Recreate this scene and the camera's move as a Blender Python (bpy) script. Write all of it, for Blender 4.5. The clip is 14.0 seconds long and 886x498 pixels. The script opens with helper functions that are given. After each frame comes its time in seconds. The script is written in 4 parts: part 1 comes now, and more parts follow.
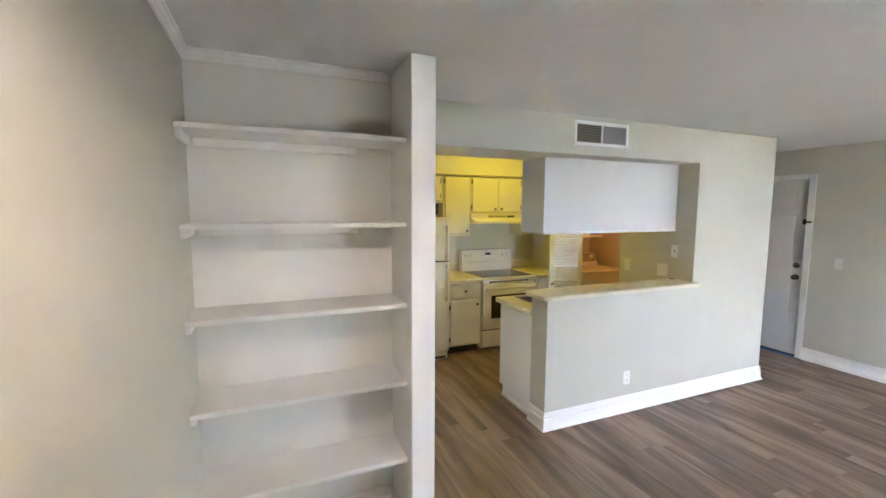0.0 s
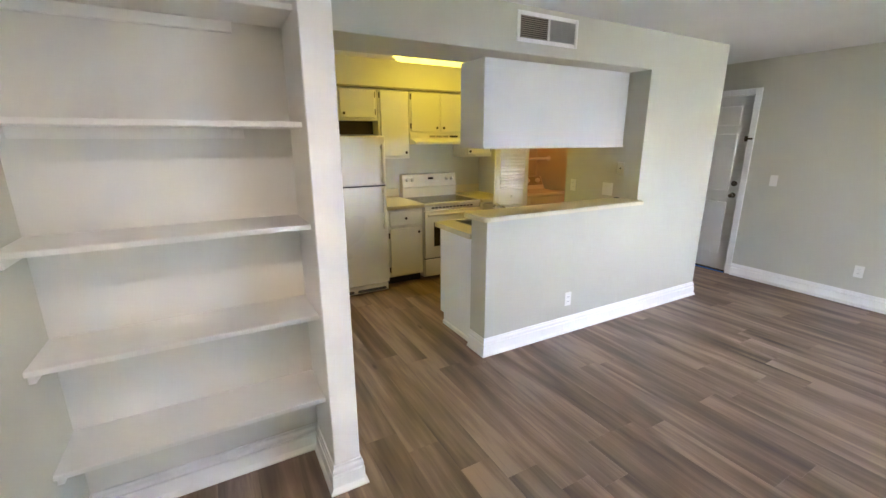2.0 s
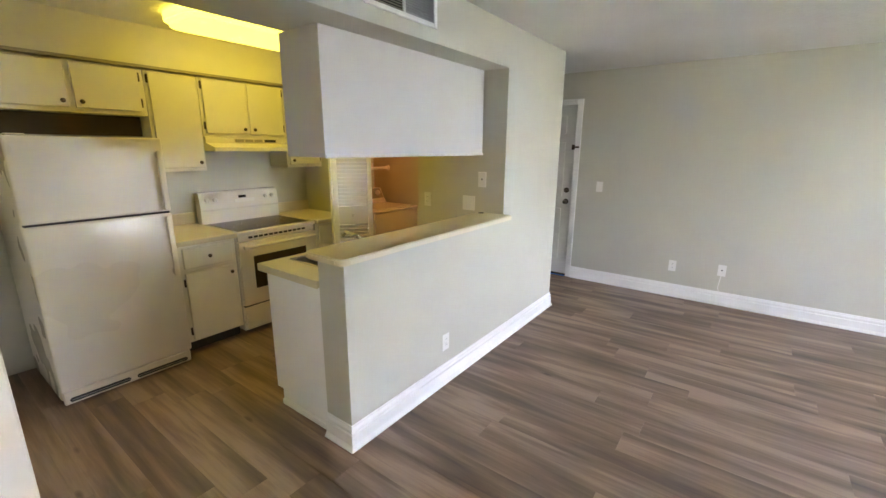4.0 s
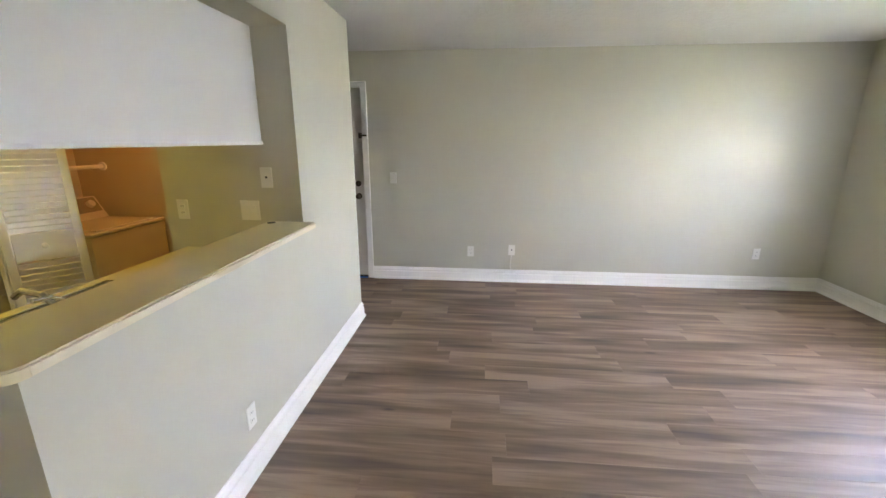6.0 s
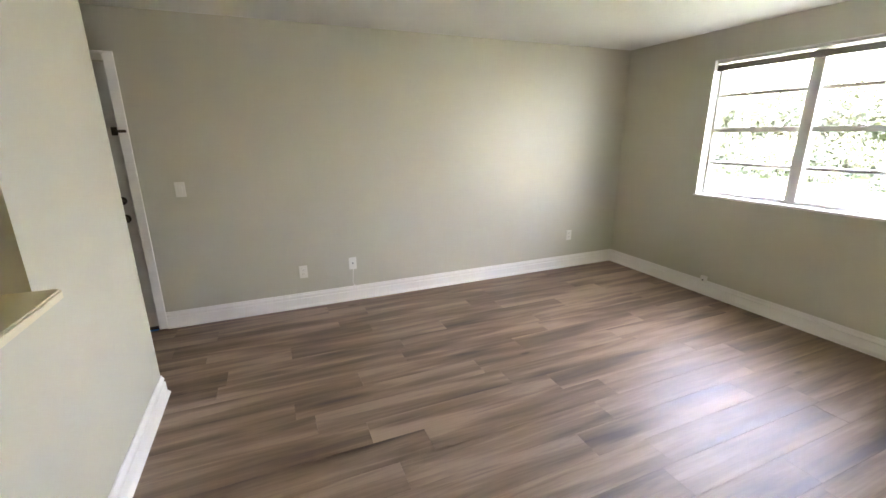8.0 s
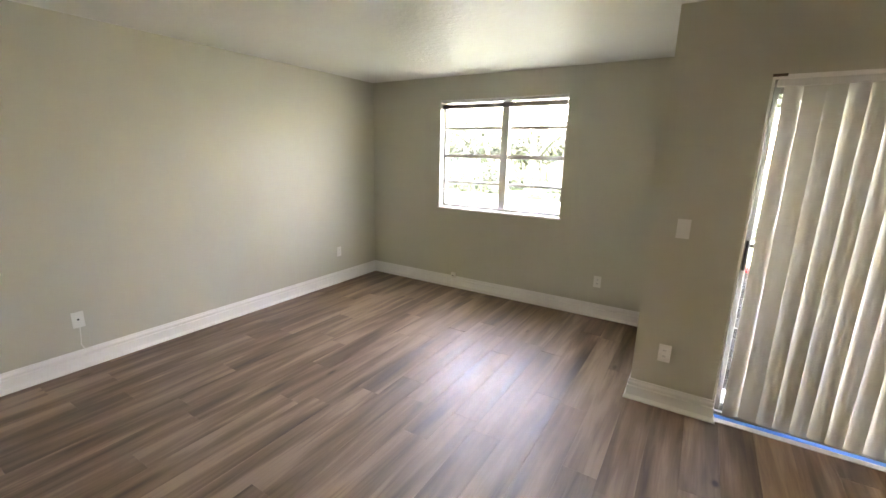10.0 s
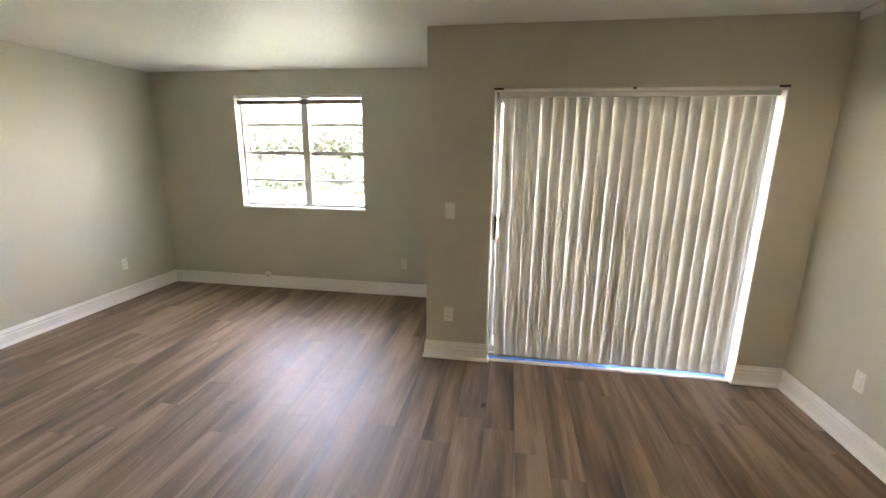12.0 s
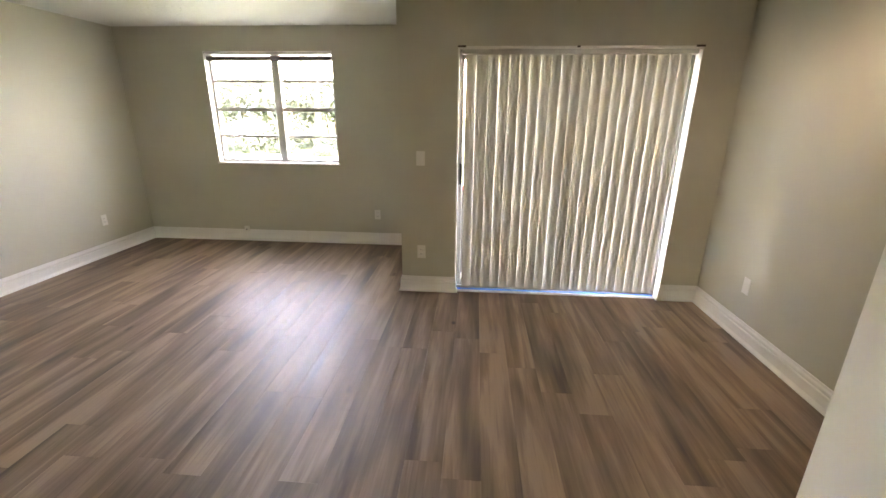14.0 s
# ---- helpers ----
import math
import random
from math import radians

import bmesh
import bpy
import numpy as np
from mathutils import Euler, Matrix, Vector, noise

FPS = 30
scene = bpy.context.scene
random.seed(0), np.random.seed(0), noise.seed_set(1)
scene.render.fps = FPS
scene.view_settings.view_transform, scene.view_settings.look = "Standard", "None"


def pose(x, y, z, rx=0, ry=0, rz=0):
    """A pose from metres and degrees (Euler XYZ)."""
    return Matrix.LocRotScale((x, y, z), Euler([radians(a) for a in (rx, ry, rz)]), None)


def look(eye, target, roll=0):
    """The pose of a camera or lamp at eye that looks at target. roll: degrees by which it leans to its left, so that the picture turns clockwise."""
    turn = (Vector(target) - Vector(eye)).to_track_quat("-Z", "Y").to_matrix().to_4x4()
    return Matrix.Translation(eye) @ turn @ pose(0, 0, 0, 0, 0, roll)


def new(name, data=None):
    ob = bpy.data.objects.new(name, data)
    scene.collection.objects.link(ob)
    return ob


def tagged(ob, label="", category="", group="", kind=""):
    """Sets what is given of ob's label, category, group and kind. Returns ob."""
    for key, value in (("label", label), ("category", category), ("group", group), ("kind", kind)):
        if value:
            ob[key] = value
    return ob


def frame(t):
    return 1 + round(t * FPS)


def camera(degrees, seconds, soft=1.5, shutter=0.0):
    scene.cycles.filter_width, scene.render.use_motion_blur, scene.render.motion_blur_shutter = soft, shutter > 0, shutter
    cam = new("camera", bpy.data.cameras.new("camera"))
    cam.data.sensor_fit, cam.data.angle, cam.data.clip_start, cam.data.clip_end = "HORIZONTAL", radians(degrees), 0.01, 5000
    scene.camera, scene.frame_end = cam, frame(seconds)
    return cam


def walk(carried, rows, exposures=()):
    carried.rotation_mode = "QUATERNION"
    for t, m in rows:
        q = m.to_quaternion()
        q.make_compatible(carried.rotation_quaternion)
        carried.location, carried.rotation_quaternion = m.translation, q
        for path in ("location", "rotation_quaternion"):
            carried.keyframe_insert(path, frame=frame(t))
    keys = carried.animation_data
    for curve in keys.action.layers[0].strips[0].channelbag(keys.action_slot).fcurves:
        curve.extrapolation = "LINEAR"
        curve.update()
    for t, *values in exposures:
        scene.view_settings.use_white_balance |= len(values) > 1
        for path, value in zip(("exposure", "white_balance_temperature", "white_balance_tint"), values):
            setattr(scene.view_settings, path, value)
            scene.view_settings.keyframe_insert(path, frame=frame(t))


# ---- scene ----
cam = camera(93.8, 14.0)

PATH = [
    (0, (0.053, 0.103, 1.738), (0.82, 1.94, 1.543), 0.3),
    (0.5, (0.076, 0.123, 1.702), (0.865, 1.937, 1.408), 0.1),
    (1, (0.122, 0.16, 1.659), (0.937, 1.938, 1.244), -0.5),
    (1.5, (0.2, 0.22, 1.625), (1.066, 1.955, 1.135), -0.5),
    (2, (0.331, 0.317, 1.601), (1.27, 2.007, 1.091), -0.1),
    (2.2, (0.388, 0.359, 1.606), (1.359, 2.028, 1.085), 0.1),
    (4.3, (0.787, 1.232, 1.585), (2.436, 2.259, 1.109), 0.3),
    (4.5, (0.83, 1.276, 1.583), (2.528, 2.216, 1.101), 0.3),
    (5, (0.963, 1.408, 1.586), (2.778, 2.093, 1.102), -0.0),
    (5.5, (1.1, 1.542, 1.58), (2.997, 1.954, 1.096), -0.7),
    (6, (1.24, 1.611, 1.559), (3.166, 1.79, 1.05), 0.0),
    (6.5, (1.451, 1.65, 1.569), (3.38, 1.621, 1.04), 0.3),
    (7, (1.619, 1.705, 1.55), (3.53, 1.465, 1.013), 0.4),
    (7.2, (1.676, 1.748, 1.547), (3.572, 1.403, 1.01), 0.1),
    (9.3, (2.11, 2.136, 1.619), (3.497, 0.785, 1.117), 0.8),
    (9.5, (2.104, 2.172, 1.616), (3.392, 0.721, 1.129), 1.1),
    (10, (2.06, 2.26, 1.603), (3.083, 0.601, 1.152), 1.3),
    (10.5, (1.967, 2.278, 1.602), (2.766, 0.496, 1.171), 1.0),
    (11, (1.89, 2.292, 1.604), (2.543, 0.453, 1.167), 0.2),
    (11.5, (1.78, 2.342, 1.601), (2.276, 0.455, 1.162), 0.2),
    (12, (1.699, 2.424, 1.615), (2.001, 0.501, 1.157), 0.7),
    (12.5, (1.675, 2.513, 1.583), (1.805, 0.586, 1.065), 1.1),
    (13, (1.721, 2.673, 1.55), (1.768, 0.768, 0.944), 1.2),
    (13.5, (1.719, 2.828, 1.539), (1.791, 0.931, 0.909), 0.8),
    (14, (1.674, 2.885, 1.538), (1.814, 0.988, 0.921), 0.5),
]
EXPOSURES = [(0.0, 7.52, 7200, 28), (2.2, 7.45, 7350, 28), (5.0, 7.3, 7700, 27), (6.5, 7.18, 7900, 27), (9.5, 6.95, 9000, 27), (11.0, 6.78, 8950, 27), (12.5, 6.78, 9150, 28), (14.0, 6.79, 9500, 28)]
walk(cam, [(t, look(eye, target, roll)) for t, eye, target, roll in PATH], EXPOSURES)

# ---- light ----
world = bpy.data.worlds.new("sky")
scene.world = world
world.use_nodes = True
sky = world.node_tree.nodes.new("ShaderNodeTexSky")
sky.sky_type, sky.sun_disc = "NISHITA", False
SUN_UP, SUN_TURN = 66.0, 205.0
sky.sun_elevation, sky.sun_rotation = radians(SUN_UP), radians(SUN_TURN)
sky_out = world.node_tree.nodes["Background"]
sky_out.inputs["Strength"].default_value = 0.15
world.node_tree.links.new(sky.outputs["Color"], sky_out.inputs["Color"])
sun_lamp = bpy.data.lights.new("sun", "SUN")
sun_lamp.energy, sun_lamp.angle, sun_lamp.color = 0.9, radians(10), (1.0, 0.95, 0.86)
sun = new("sun", sun_lamp)
# the sun stands high in front of the house; the added slab above keeps its beam out of the room
sun_way = Vector((math.sin(radians(SUN_TURN)) * math.cos(radians(SUN_UP)), math.cos(radians(SUN_TURN)) * math.cos(radians(SUN_UP)), math.sin(radians(SUN_UP))))
sun.matrix_world = look(sun_way * 50, (0, 0, 0))
KITCHEN_GLOW, CLOSET_GLOW, NOOK_GLOW = 0.023, 1.2, 2.5


# ---- materials ----
def nodes_of(name):
    m = bpy.data.materials.new(name)
    m.use_nodes = True
    nt = m.node_tree
    return m, nt, nt.nodes["Principled BSDF"]


def ramp(nt, fac, stops):
    r = nt.nodes.new("ShaderNodeValToRGB")
    el = r.color_ramp.elements
    while len(el) < len(stops):
        el.new(0.5)
    for e, (at, col) in zip(el, stops):
        e.position, e.color = at, (*col, 1)
    nt.links.new(fac, r.inputs["Fac"])
    return r.outputs["Color"]


def noise_of(nt, vec, scale, detail=4.0, rough=0.55, twist=0.0):
    n = nt.nodes.new("ShaderNodeTexNoise")
    n.inputs["Scale"].default_value, n.inputs["Detail"].default_value, n.inputs["Roughness"].default_value = scale, detail, rough
    n.inputs["Distortion"].default_value = twist
    nt.links.new(vec, n.inputs["Vector"])
    return n.outputs["Fac"]


def bump_to(nt, bsdf, height, strength, distance):
    b = nt.nodes.new("ShaderNodeBump")
    b.inputs["Strength"].default_value, b.inputs["Distance"].default_value = strength, distance
    nt.links.new(height, b.inputs["Height"])
    nt.links.new(b.outputs["Normal"], bsdf.inputs["Normal"])


def surface(name, col, rough=0.5, metal=0.0, vary=0.06, coarse=1.3, fine=60.0, bump=0.15, depth=0.002, spec=0.5, coat=0.0):
    """A painted, moulded or metal surface with slow colour drift, fine grain and a little relief."""
    m, nt, b = nodes_of(name)
    pos = nt.nodes.new("ShaderNodeNewGeometry").outputs["Position"]
    big, small = noise_of(nt, pos, coarse, 3.0), noise_of(nt, pos, fine, 3.0)
    mix = nt.nodes.new("ShaderNodeMath")
    mix.operation = "MULTIPLY_ADD"
    mix.inputs[1].default_value = 0.3
    nt.links.new(small, mix.inputs[0])
    nt.links.new(big, mix.inputs[2])
    lo, hi = [c * (1 - vary) for c in col], [min(1, c * (1 + vary)) for c in col]
    nt.links.new(ramp(nt, mix.outputs[0], [(0.4, lo), (0.9, hi)]), b.inputs["Base Color"])
    rr = nt.nodes.new("ShaderNodeMapRange")
    rr.inputs["To Min"].default_value, rr.inputs["To Max"].default_value = max(0.02, rough - 0.06), min(1, rough + 0.08)
    nt.links.new(big, rr.inputs["Value"])
    nt.links.new(rr.outputs["Result"], b.inputs["Roughness"])
    b.inputs["Metallic"].default_value, b.inputs["Specular IOR Level"].default_value = metal, spec
    b.inputs["Coat Weight"].default_value = coat
    if bump:
        bump_to(nt, b, small, bump, depth)
    return m


WALL = surface("greige_wall_paint", (0.56, 0.545, 0.455), 0.52, vary=0.025, fine=90.0, bump=0.10, depth=0.0015)
TRIM = surface("white_trim_paint", (0.86, 0.855, 0.83), 0.35, vary=0.03, fine=40.0, bump=0.08)
DOOR_PAINT = surface("grey_white_door_paint", (0.76, 0.75, 0.72), 0.4, vary=0.03, fine=40.0, bump=0.06)
SHELF = surface("white_shelf_paint", (0.85, 0.835, 0.785), 0.45, vary=0.04, fine=50.0, bump=0.12)
# off-white, raised above the greige so the colour makes up for weak light
NICHE_BRIGHT = surface("brightened_niche_wall", (0.76, 0.745, 0.685), 0.5, vary=0.03, fine=90.0, bump=0.1, depth=0.0015)
PANEL = surface("white_panel_paint", (0.66, 0.65, 0.62), 0.5, vary=0.03, fine=120.0, bump=0.15)
# near-black brown that paints the shade in the gap over the refrigerator
RECESS_SHADE = surface("dark_recess_shade", (0.05, 0.033, 0.02), 0.8, vary=0.2, bump=0.1)
CABINET = surface("cream_cabinet_paint", (0.76, 0.73, 0.62), 0.38, vary=0.04, fine=45.0, bump=0.12)
GAP = surface("dark_parts_and_shadow_line", (0.30, 0.27, 0.20), 0.6, vary=0.1)
LAMINATE = surface("cream_laminate", (0.66, 0.58, 0.38), 0.35, vary=0.06, coarse=3.0, fine=300.0, bump=0.03)
# lighter copy of the laminate for the lit edge of the bar top
EDGE = surface("lit_laminate_edge", (0.70, 0.63, 0.46), 0.4, vary=0.04, fine=120.0, bump=0.03)
APPLIANCE = surface("bisque_enamel", (0.74, 0.69, 0.58), 0.28, vary=0.03, fine=220.0, bump=0.08, depth=0.0006)
WHITE_ENAMEL = surface("white_enamel", (0.78, 0.75, 0.68), 0.22, vary=0.03, fine=30.0, bump=0.02)
PLASTIC = surface("white_plastic", (0.80, 0.79, 0.74), 0.35, vary=0.02, bump=0.0)
SLOT = surface("black_parts_and_shade", (0.03, 0.028, 0.025), 0.6, vary=0.2, bump=0.0)
BLACK_GLASS = surface("black_glass", (0.012, 0.012, 0.012), 0.08, vary=0.1, bump=0.0)
OVEN_GLASS = surface("brown_oven_glass", (0.05, 0.03, 0.015), 0.1, vary=0.1, bump=0.0)
BRONZE = surface("dark_bronze", (0.10, 0.08, 0.06), 0.35, metal=0.9, vary=0.2, bump=0.05)
NICKEL = surface("satin_nickel", (0.55, 0.52, 0.47), 0.28, metal=1.0, vary=0.06, bump=0.03)
CHROME = surface("chrome", (0.75, 0.75, 0.74), 0.08, metal=1.0, vary=0.03, bump=0.0)
STEEL = surface("brushed_steel", (0.35, 0.34, 0.32), 0.35, metal=1.0, vary=0.1, bump=0.05)
ALU = surface("grey_aluminium", (0.50, 0.50, 0.49), 0.4, metal=0.7, vary=0.06, bump=0.03)
DARK_ALU = surface("dark_grey_aluminium", (0.30, 0.30, 0.29), 0.5, metal=0.3, vary=0.1, bump=0.05)
WHITE_ALU = surface("white_aluminium", (0.72, 0.72, 0.70), 0.35, vary=0.04, bump=0.03)
TAPE = surface("blue_masking_tape", (0.03, 0.20, 0.62), 0.6, vary=0.12, coarse=9.0, bump=0.1)
MORTAR = surface("pale_threshold_strip", (0.66, 0.66, 0.68), 0.5, vary=0.12, coarse=14.0, bump=0.1)
CONCRETE = surface("patio_concrete", (0.22, 0.21, 0.19), 0.85, vary=0.15, coarse=2.0, bump=0.4)
PAVING = surface("pale_paving", (0.30, 0.29, 0.27), 0.9, vary=0.1, coarse=1.0, bump=0.4)
STUCCO = surface("pale_stucco", (0.72, 0.68, 0.60), 0.9, vary=0.06, fine=30.0, bump=0.4)
ROOF = surface("grey_roof_shingle", (0.20, 0.19, 0.18), 0.9, vary=0.2, bump=0.4)
BARK = surface("bark", (0.22, 0.17, 0.12), 0.9, vary=0.25, coarse=3.0, fine=25.0, bump=0.6, depth=0.02)
LEAF = surface("leaf", (0.045, 0.055, 0.024), 0.55, vary=0.45, coarse=2.5, fine=20.0, bump=0.0)
PALM = surface("palm_leaf", (0.038, 0.05, 0.022), 0.5, vary=0.4, coarse=2.0, fine=20.0, bump=0.0)
RED = surface("red_fabric", (0.50, 0.02, 0.03), 0.8, vary=0.15, fine=200.0, bump=0.2)
# both strap colours are darkened to carry the shade of the patio
BLACK_WEB = surface("black_webbing", (0.008, 0.008, 0.010), 0.7, vary=0.2, fine=200.0, bump=0.2)
WHITE_WEB = surface("shaded_white_webbing", (0.05, 0.05, 0.055), 0.7, vary=0.05, fine=200.0, bump=0.2)
RUBBER = surface("black_rubber", (0.02, 0.02, 0.02), 0.7, vary=0.1, bump=0.0)
# one even warm tone, yellower than the greige walls
CLOSET = surface("warm_closet_wall", (0.62, 0.55, 0.42), 0.6, vary=0.04, fine=120.0, bump=0.2)


def ceiling_material():
    m, nt, b = nodes_of("knockdown_ceiling")
    pos = nt.nodes.new("ShaderNodeNewGeometry").outputs["Position"]
    nt.links.new(ramp(nt, noise_of(nt, pos, 0.9, 3), [(0.3, (0.76, 0.755, 0.735)), (0.7, (0.82, 0.815, 0.80))]), b.inputs["Base Color"])
    b.inputs["Roughness"].default_value = 0.5
    blot = nt.nodes.new("ShaderNodeMapRange")
    blot.inputs["From Min"].default_value, blot.inputs["From Max"].default_value = 0.47, 0.56
    nt.links.new(noise_of(nt, pos, 20.0, 3, 0.6), blot.inputs["Value"])
    bump_to(nt, b, blot.outputs["Result"], 0.5, 0.003)
    return m


def plank_material():
    m, nt, b = nodes_of("taupe_vinyl_plank")
    info = nt.nodes.new("ShaderNodeObjectInfo").outputs["Random"]
    obj = nt.nodes.new("ShaderNodeTexCoord").outputs["Object"]
    shift = nt.nodes.new("ShaderNodeVectorMath")
    shift.operation = "MULTIPLY_ADD"
    shift.inputs[1].default_value = (37.0, 91.0, 13.0)
    nt.links.new(info, shift.inputs[0])
    nt.links.new(obj, shift.inputs[2])

    def stretched(sx, sy, detail, rough, twist=0.0):
        mp = nt.nodes.new("ShaderNodeMapping")
        mp.inputs["Scale"].default_value = (sx, sy, 1.0)
        nt.links.new(shift.outputs[0], mp.inputs["Vector"])
        return noise_of(nt, mp.outputs["Vector"], 1.0, detail, rough, twist)
    broad, streak, pore = stretched(6.5, 0.8, 2, 0.5, 0.5), stretched(20.0, 1.25, 5, 0.58, 0.6), stretched(90.0, 3.5, 4, 0.6)
    add = nt.nodes.new("ShaderNodeMath")
    add.operation = "MULTIPLY_ADD"
    add.inputs[1].default_value = 0.62
    nt.links.new(streak, add.inputs[0])
    nt.links.new(broad, add.inputs[2])
    tone = nt.nodes.new("ShaderNodeMath")
    tone.operation = "MULTIPLY_ADD"
    tone.inputs[1].default_value = 0.07
    nt.links.new(info, tone.inputs[0])
    nt.links.new(add.outputs[0], tone.inputs[2])
    wood = ramp(nt, tone.outputs[0], [(0.55, (0.072, 0.038, 0.023)), (0.72, (0.150, 0.089, 0.054)), (0.88, (0.240, 0.155, 0.102)), (1.0, (0.34, 0.23, 0.157))])
    dark = nt.nodes.new("ShaderNodeMix")
    dark.data_type, dark.blend_type = "RGBA", "MULTIPLY"
    dark.inputs["Factor"].default_value = 0.36
    nt.links.new(wood, dark.inputs[6])
    nt.links.new(ramp(nt, pore, [(0.30, (0.55, 0.5, 0.48)), (0.5, (1, 1, 1))]), dark.inputs[7])
    # a few small knots
    mp = nt.nodes.new("ShaderNodeMapping")
    mp.inputs["Scale"].default_value = (5.0, 1.6, 1.0)
    nt.links.new(shift.outputs[0], mp.inputs["Vector"])
    vor = nt.nodes.new("ShaderNodeTexVoronoi")
    vor.inputs["Scale"].default_value = 0.8
    nt.links.new(mp.outputs["Vector"], vor.inputs["Vector"])
    knot = nt.nodes.new("ShaderNodeMix")
    knot.data_type, knot.blend_type = "RGBA", "MULTIPLY"
    knot.inputs["Factor"].default_value = 1.0
    nt.links.new(dark.outputs[2], knot.inputs[6])
    nt.links.new(ramp(nt, vor.outputs["Distance"], [(0.03, (0.42, 0.36, 0.32)), (0.075, (1, 1, 1))]), knot.inputs[7])
    # one larger dark knot in the planks before the patio door
    pos = nt.nodes.new("ShaderNodeNewGeometry").outputs["Position"]
    kp = nt.nodes.new("ShaderNodeMapping")
    kp.inputs["Location"].default_value = (-1.80 * 40.0, 0.0, 0.0)
    kp.inputs["Scale"].default_value = (40.0, 24.0, 1.0)
    nt.links.new(pos, kp.inputs["Vector"])
    kl = nt.nodes.new("ShaderNodeVectorMath")
    kl.operation = "LENGTH"
    nt.links.new(kp.outputs["Vector"], kl.inputs[0])
    big = nt.nodes.new("ShaderNodeMix")
    big.data_type, big.blend_type = "RGBA", "MULTIPLY"
    big.inputs["Factor"].default_value = 1.0
    nt.links.new(knot.outputs[2], big.inputs[6])
    nt.links.new(ramp(nt, kl.outputs["Value"], [(0.35, (0.20, 0.15, 0.12)), (0.6, (0.6, 0.55, 0.5)), (0.95, (1, 1, 1))]), big.inputs[7])
    nt.links.new(big.outputs[2], b.inputs["Base Color"])
    b.inputs["Specular IOR Level"].default_value = 0.85
    rr = nt.nodes.new("ShaderNodeMapRange")
    rr.inputs["To Min"].default_value, rr.inputs["To Max"].default_value = 0.44, 0.60
    nt.links.new(streak, rr.inputs["Value"])
    nt.links.new(rr.outputs["Result"], b.inputs["Roughness"])
    bump_to(nt, b, pore, 0.25, 0.0008)
    return m


def grass_material():
    m, nt, b = nodes_of("lawn")
    pos = nt.nodes.new("ShaderNodeNewGeometry").outputs["Position"]
    nt.links.new(ramp(nt, noise_of(nt, pos, 0.6, 6, 0.7), [(0.3, (0.035, 0.062, 0.016)), (0.7, (0.070, 0.105, 0.028))]), b.inputs["Base Color"])
    b.inputs["Roughness"].default_value = 0.9
    bump_to(nt, b, noise_of(nt, pos, 40.0, 4), 0.6, 0.03)
    return m


def slat_material():
    m, nt, b = nodes_of("translucent_vinyl_slat")
    pos = nt.nodes.new("ShaderNodeNewGeometry").outputs["Position"]
    b.inputs["Roughness"].default_value = 0.45
    col = ramp(nt, noise_of(nt, pos, 3.0, 3), [(0.3, (0.66, 0.65, 0.605)), (0.7, (0.71, 0.70, 0.655))])
    nt.links.new(col, b.inputs["Base Color"])
    tr = nt.nodes.new("ShaderNodeBsdfTranslucent")
    nt.links.new(col, tr.inputs["Color"])
    mix = nt.nodes.new("ShaderNodeMixShader")
    mix.inputs["Fac"].default_value = 0.11
    nt.links.new(b.outputs[0], mix.inputs[1])
    nt.links.new(tr.outputs[0], mix.inputs[2])
    nt.links.new(mix.outputs[0], nt.nodes["Material Output"].inputs["Surface"])
    return m


def glass_material():
    m, nt, b = nodes_of("window_glass")
    b.inputs["Base Color"].default_value = (0.96, 0.98, 0.97, 1)
    b.inputs["Roughness"].default_value, b.inputs["IOR"].default_value, b.inputs["Transmission Weight"].default_value = 0.0, 1.45, 1.0
    return m


def glow_material(name, col, strength):
    m, nt, b = nodes_of(name)
    b.inputs["Base Color"].default_value = (0.8, 0.78, 0.7, 1)
    b.inputs["Emission Color"].default_value, b.inputs["Emission Strength"].default_value = (*col, 1), strength
    return m


CEIL, PLANK, GRASS, SLAT, GLASS = ceiling_material(), plank_material(), grass_material(), slat_material(), glass_material()
LAMP = glow_material("lit_acrylic_diffuser", (0.95, 0.86, 0.11), KITCHEN_GLOW)


# ---- building helpers ----
def box(bm, x0, x1, y0, y1, z0, z1, bev=0.0, seg=1):
    """Adds one box, with bevelled edges, to the bmesh."""
    b2 = bmesh.new()
    bmesh.ops.create_cube(b2, size=1.0)
    for v in b2.verts:
        v.co = Vector((x0 + (v.co.x + 0.5) * (x1 - x0), y0 + (v.co.y + 0.5) * (y1 - y0), z0 + (v.co.z + 0.5) * (z1 - z0)))
    if bev:
        bmesh.ops.bevel(b2, geom=b2.edges[:], offset=bev, segments=seg, affect="EDGES", profile=0.5)
    return merge(bm, b2)


def merge(bm, b2):
    tmp = bpy.data.meshes.new("tmp")
    b2.to_mesh(tmp)
    b2.free()
    bm.from_mesh(tmp)
    bpy.data.meshes.remove(tmp)
    return bm


def boxes(*rows, bev=0.0, seg=1):
    bm = bmesh.new()
    for r in rows:
        box(bm, *r, bev=bev, seg=seg)
    return bm


def rod(bm, p0, p1, r0, r1=None, n=14):
    """A round bar or cone from p0 to p1."""
    p0, p1 = Vector(p0), Vector(p1)
    b2 = bmesh.new()
    bmesh.ops.create_cone(b2, cap_ends=True, segments=n, radius1=r0, radius2=r0 if r1 is None else r1, depth=(p1 - p0).length)
    m = Matrix.Translation((p0 + p1) / 2) @ (p1 - p0).to_track_quat("Z", "Y").to_matrix().to_4x4()
    bmesh.ops.transform(b2, matrix=m, verts=b2.verts)
    return merge(bm, b2)


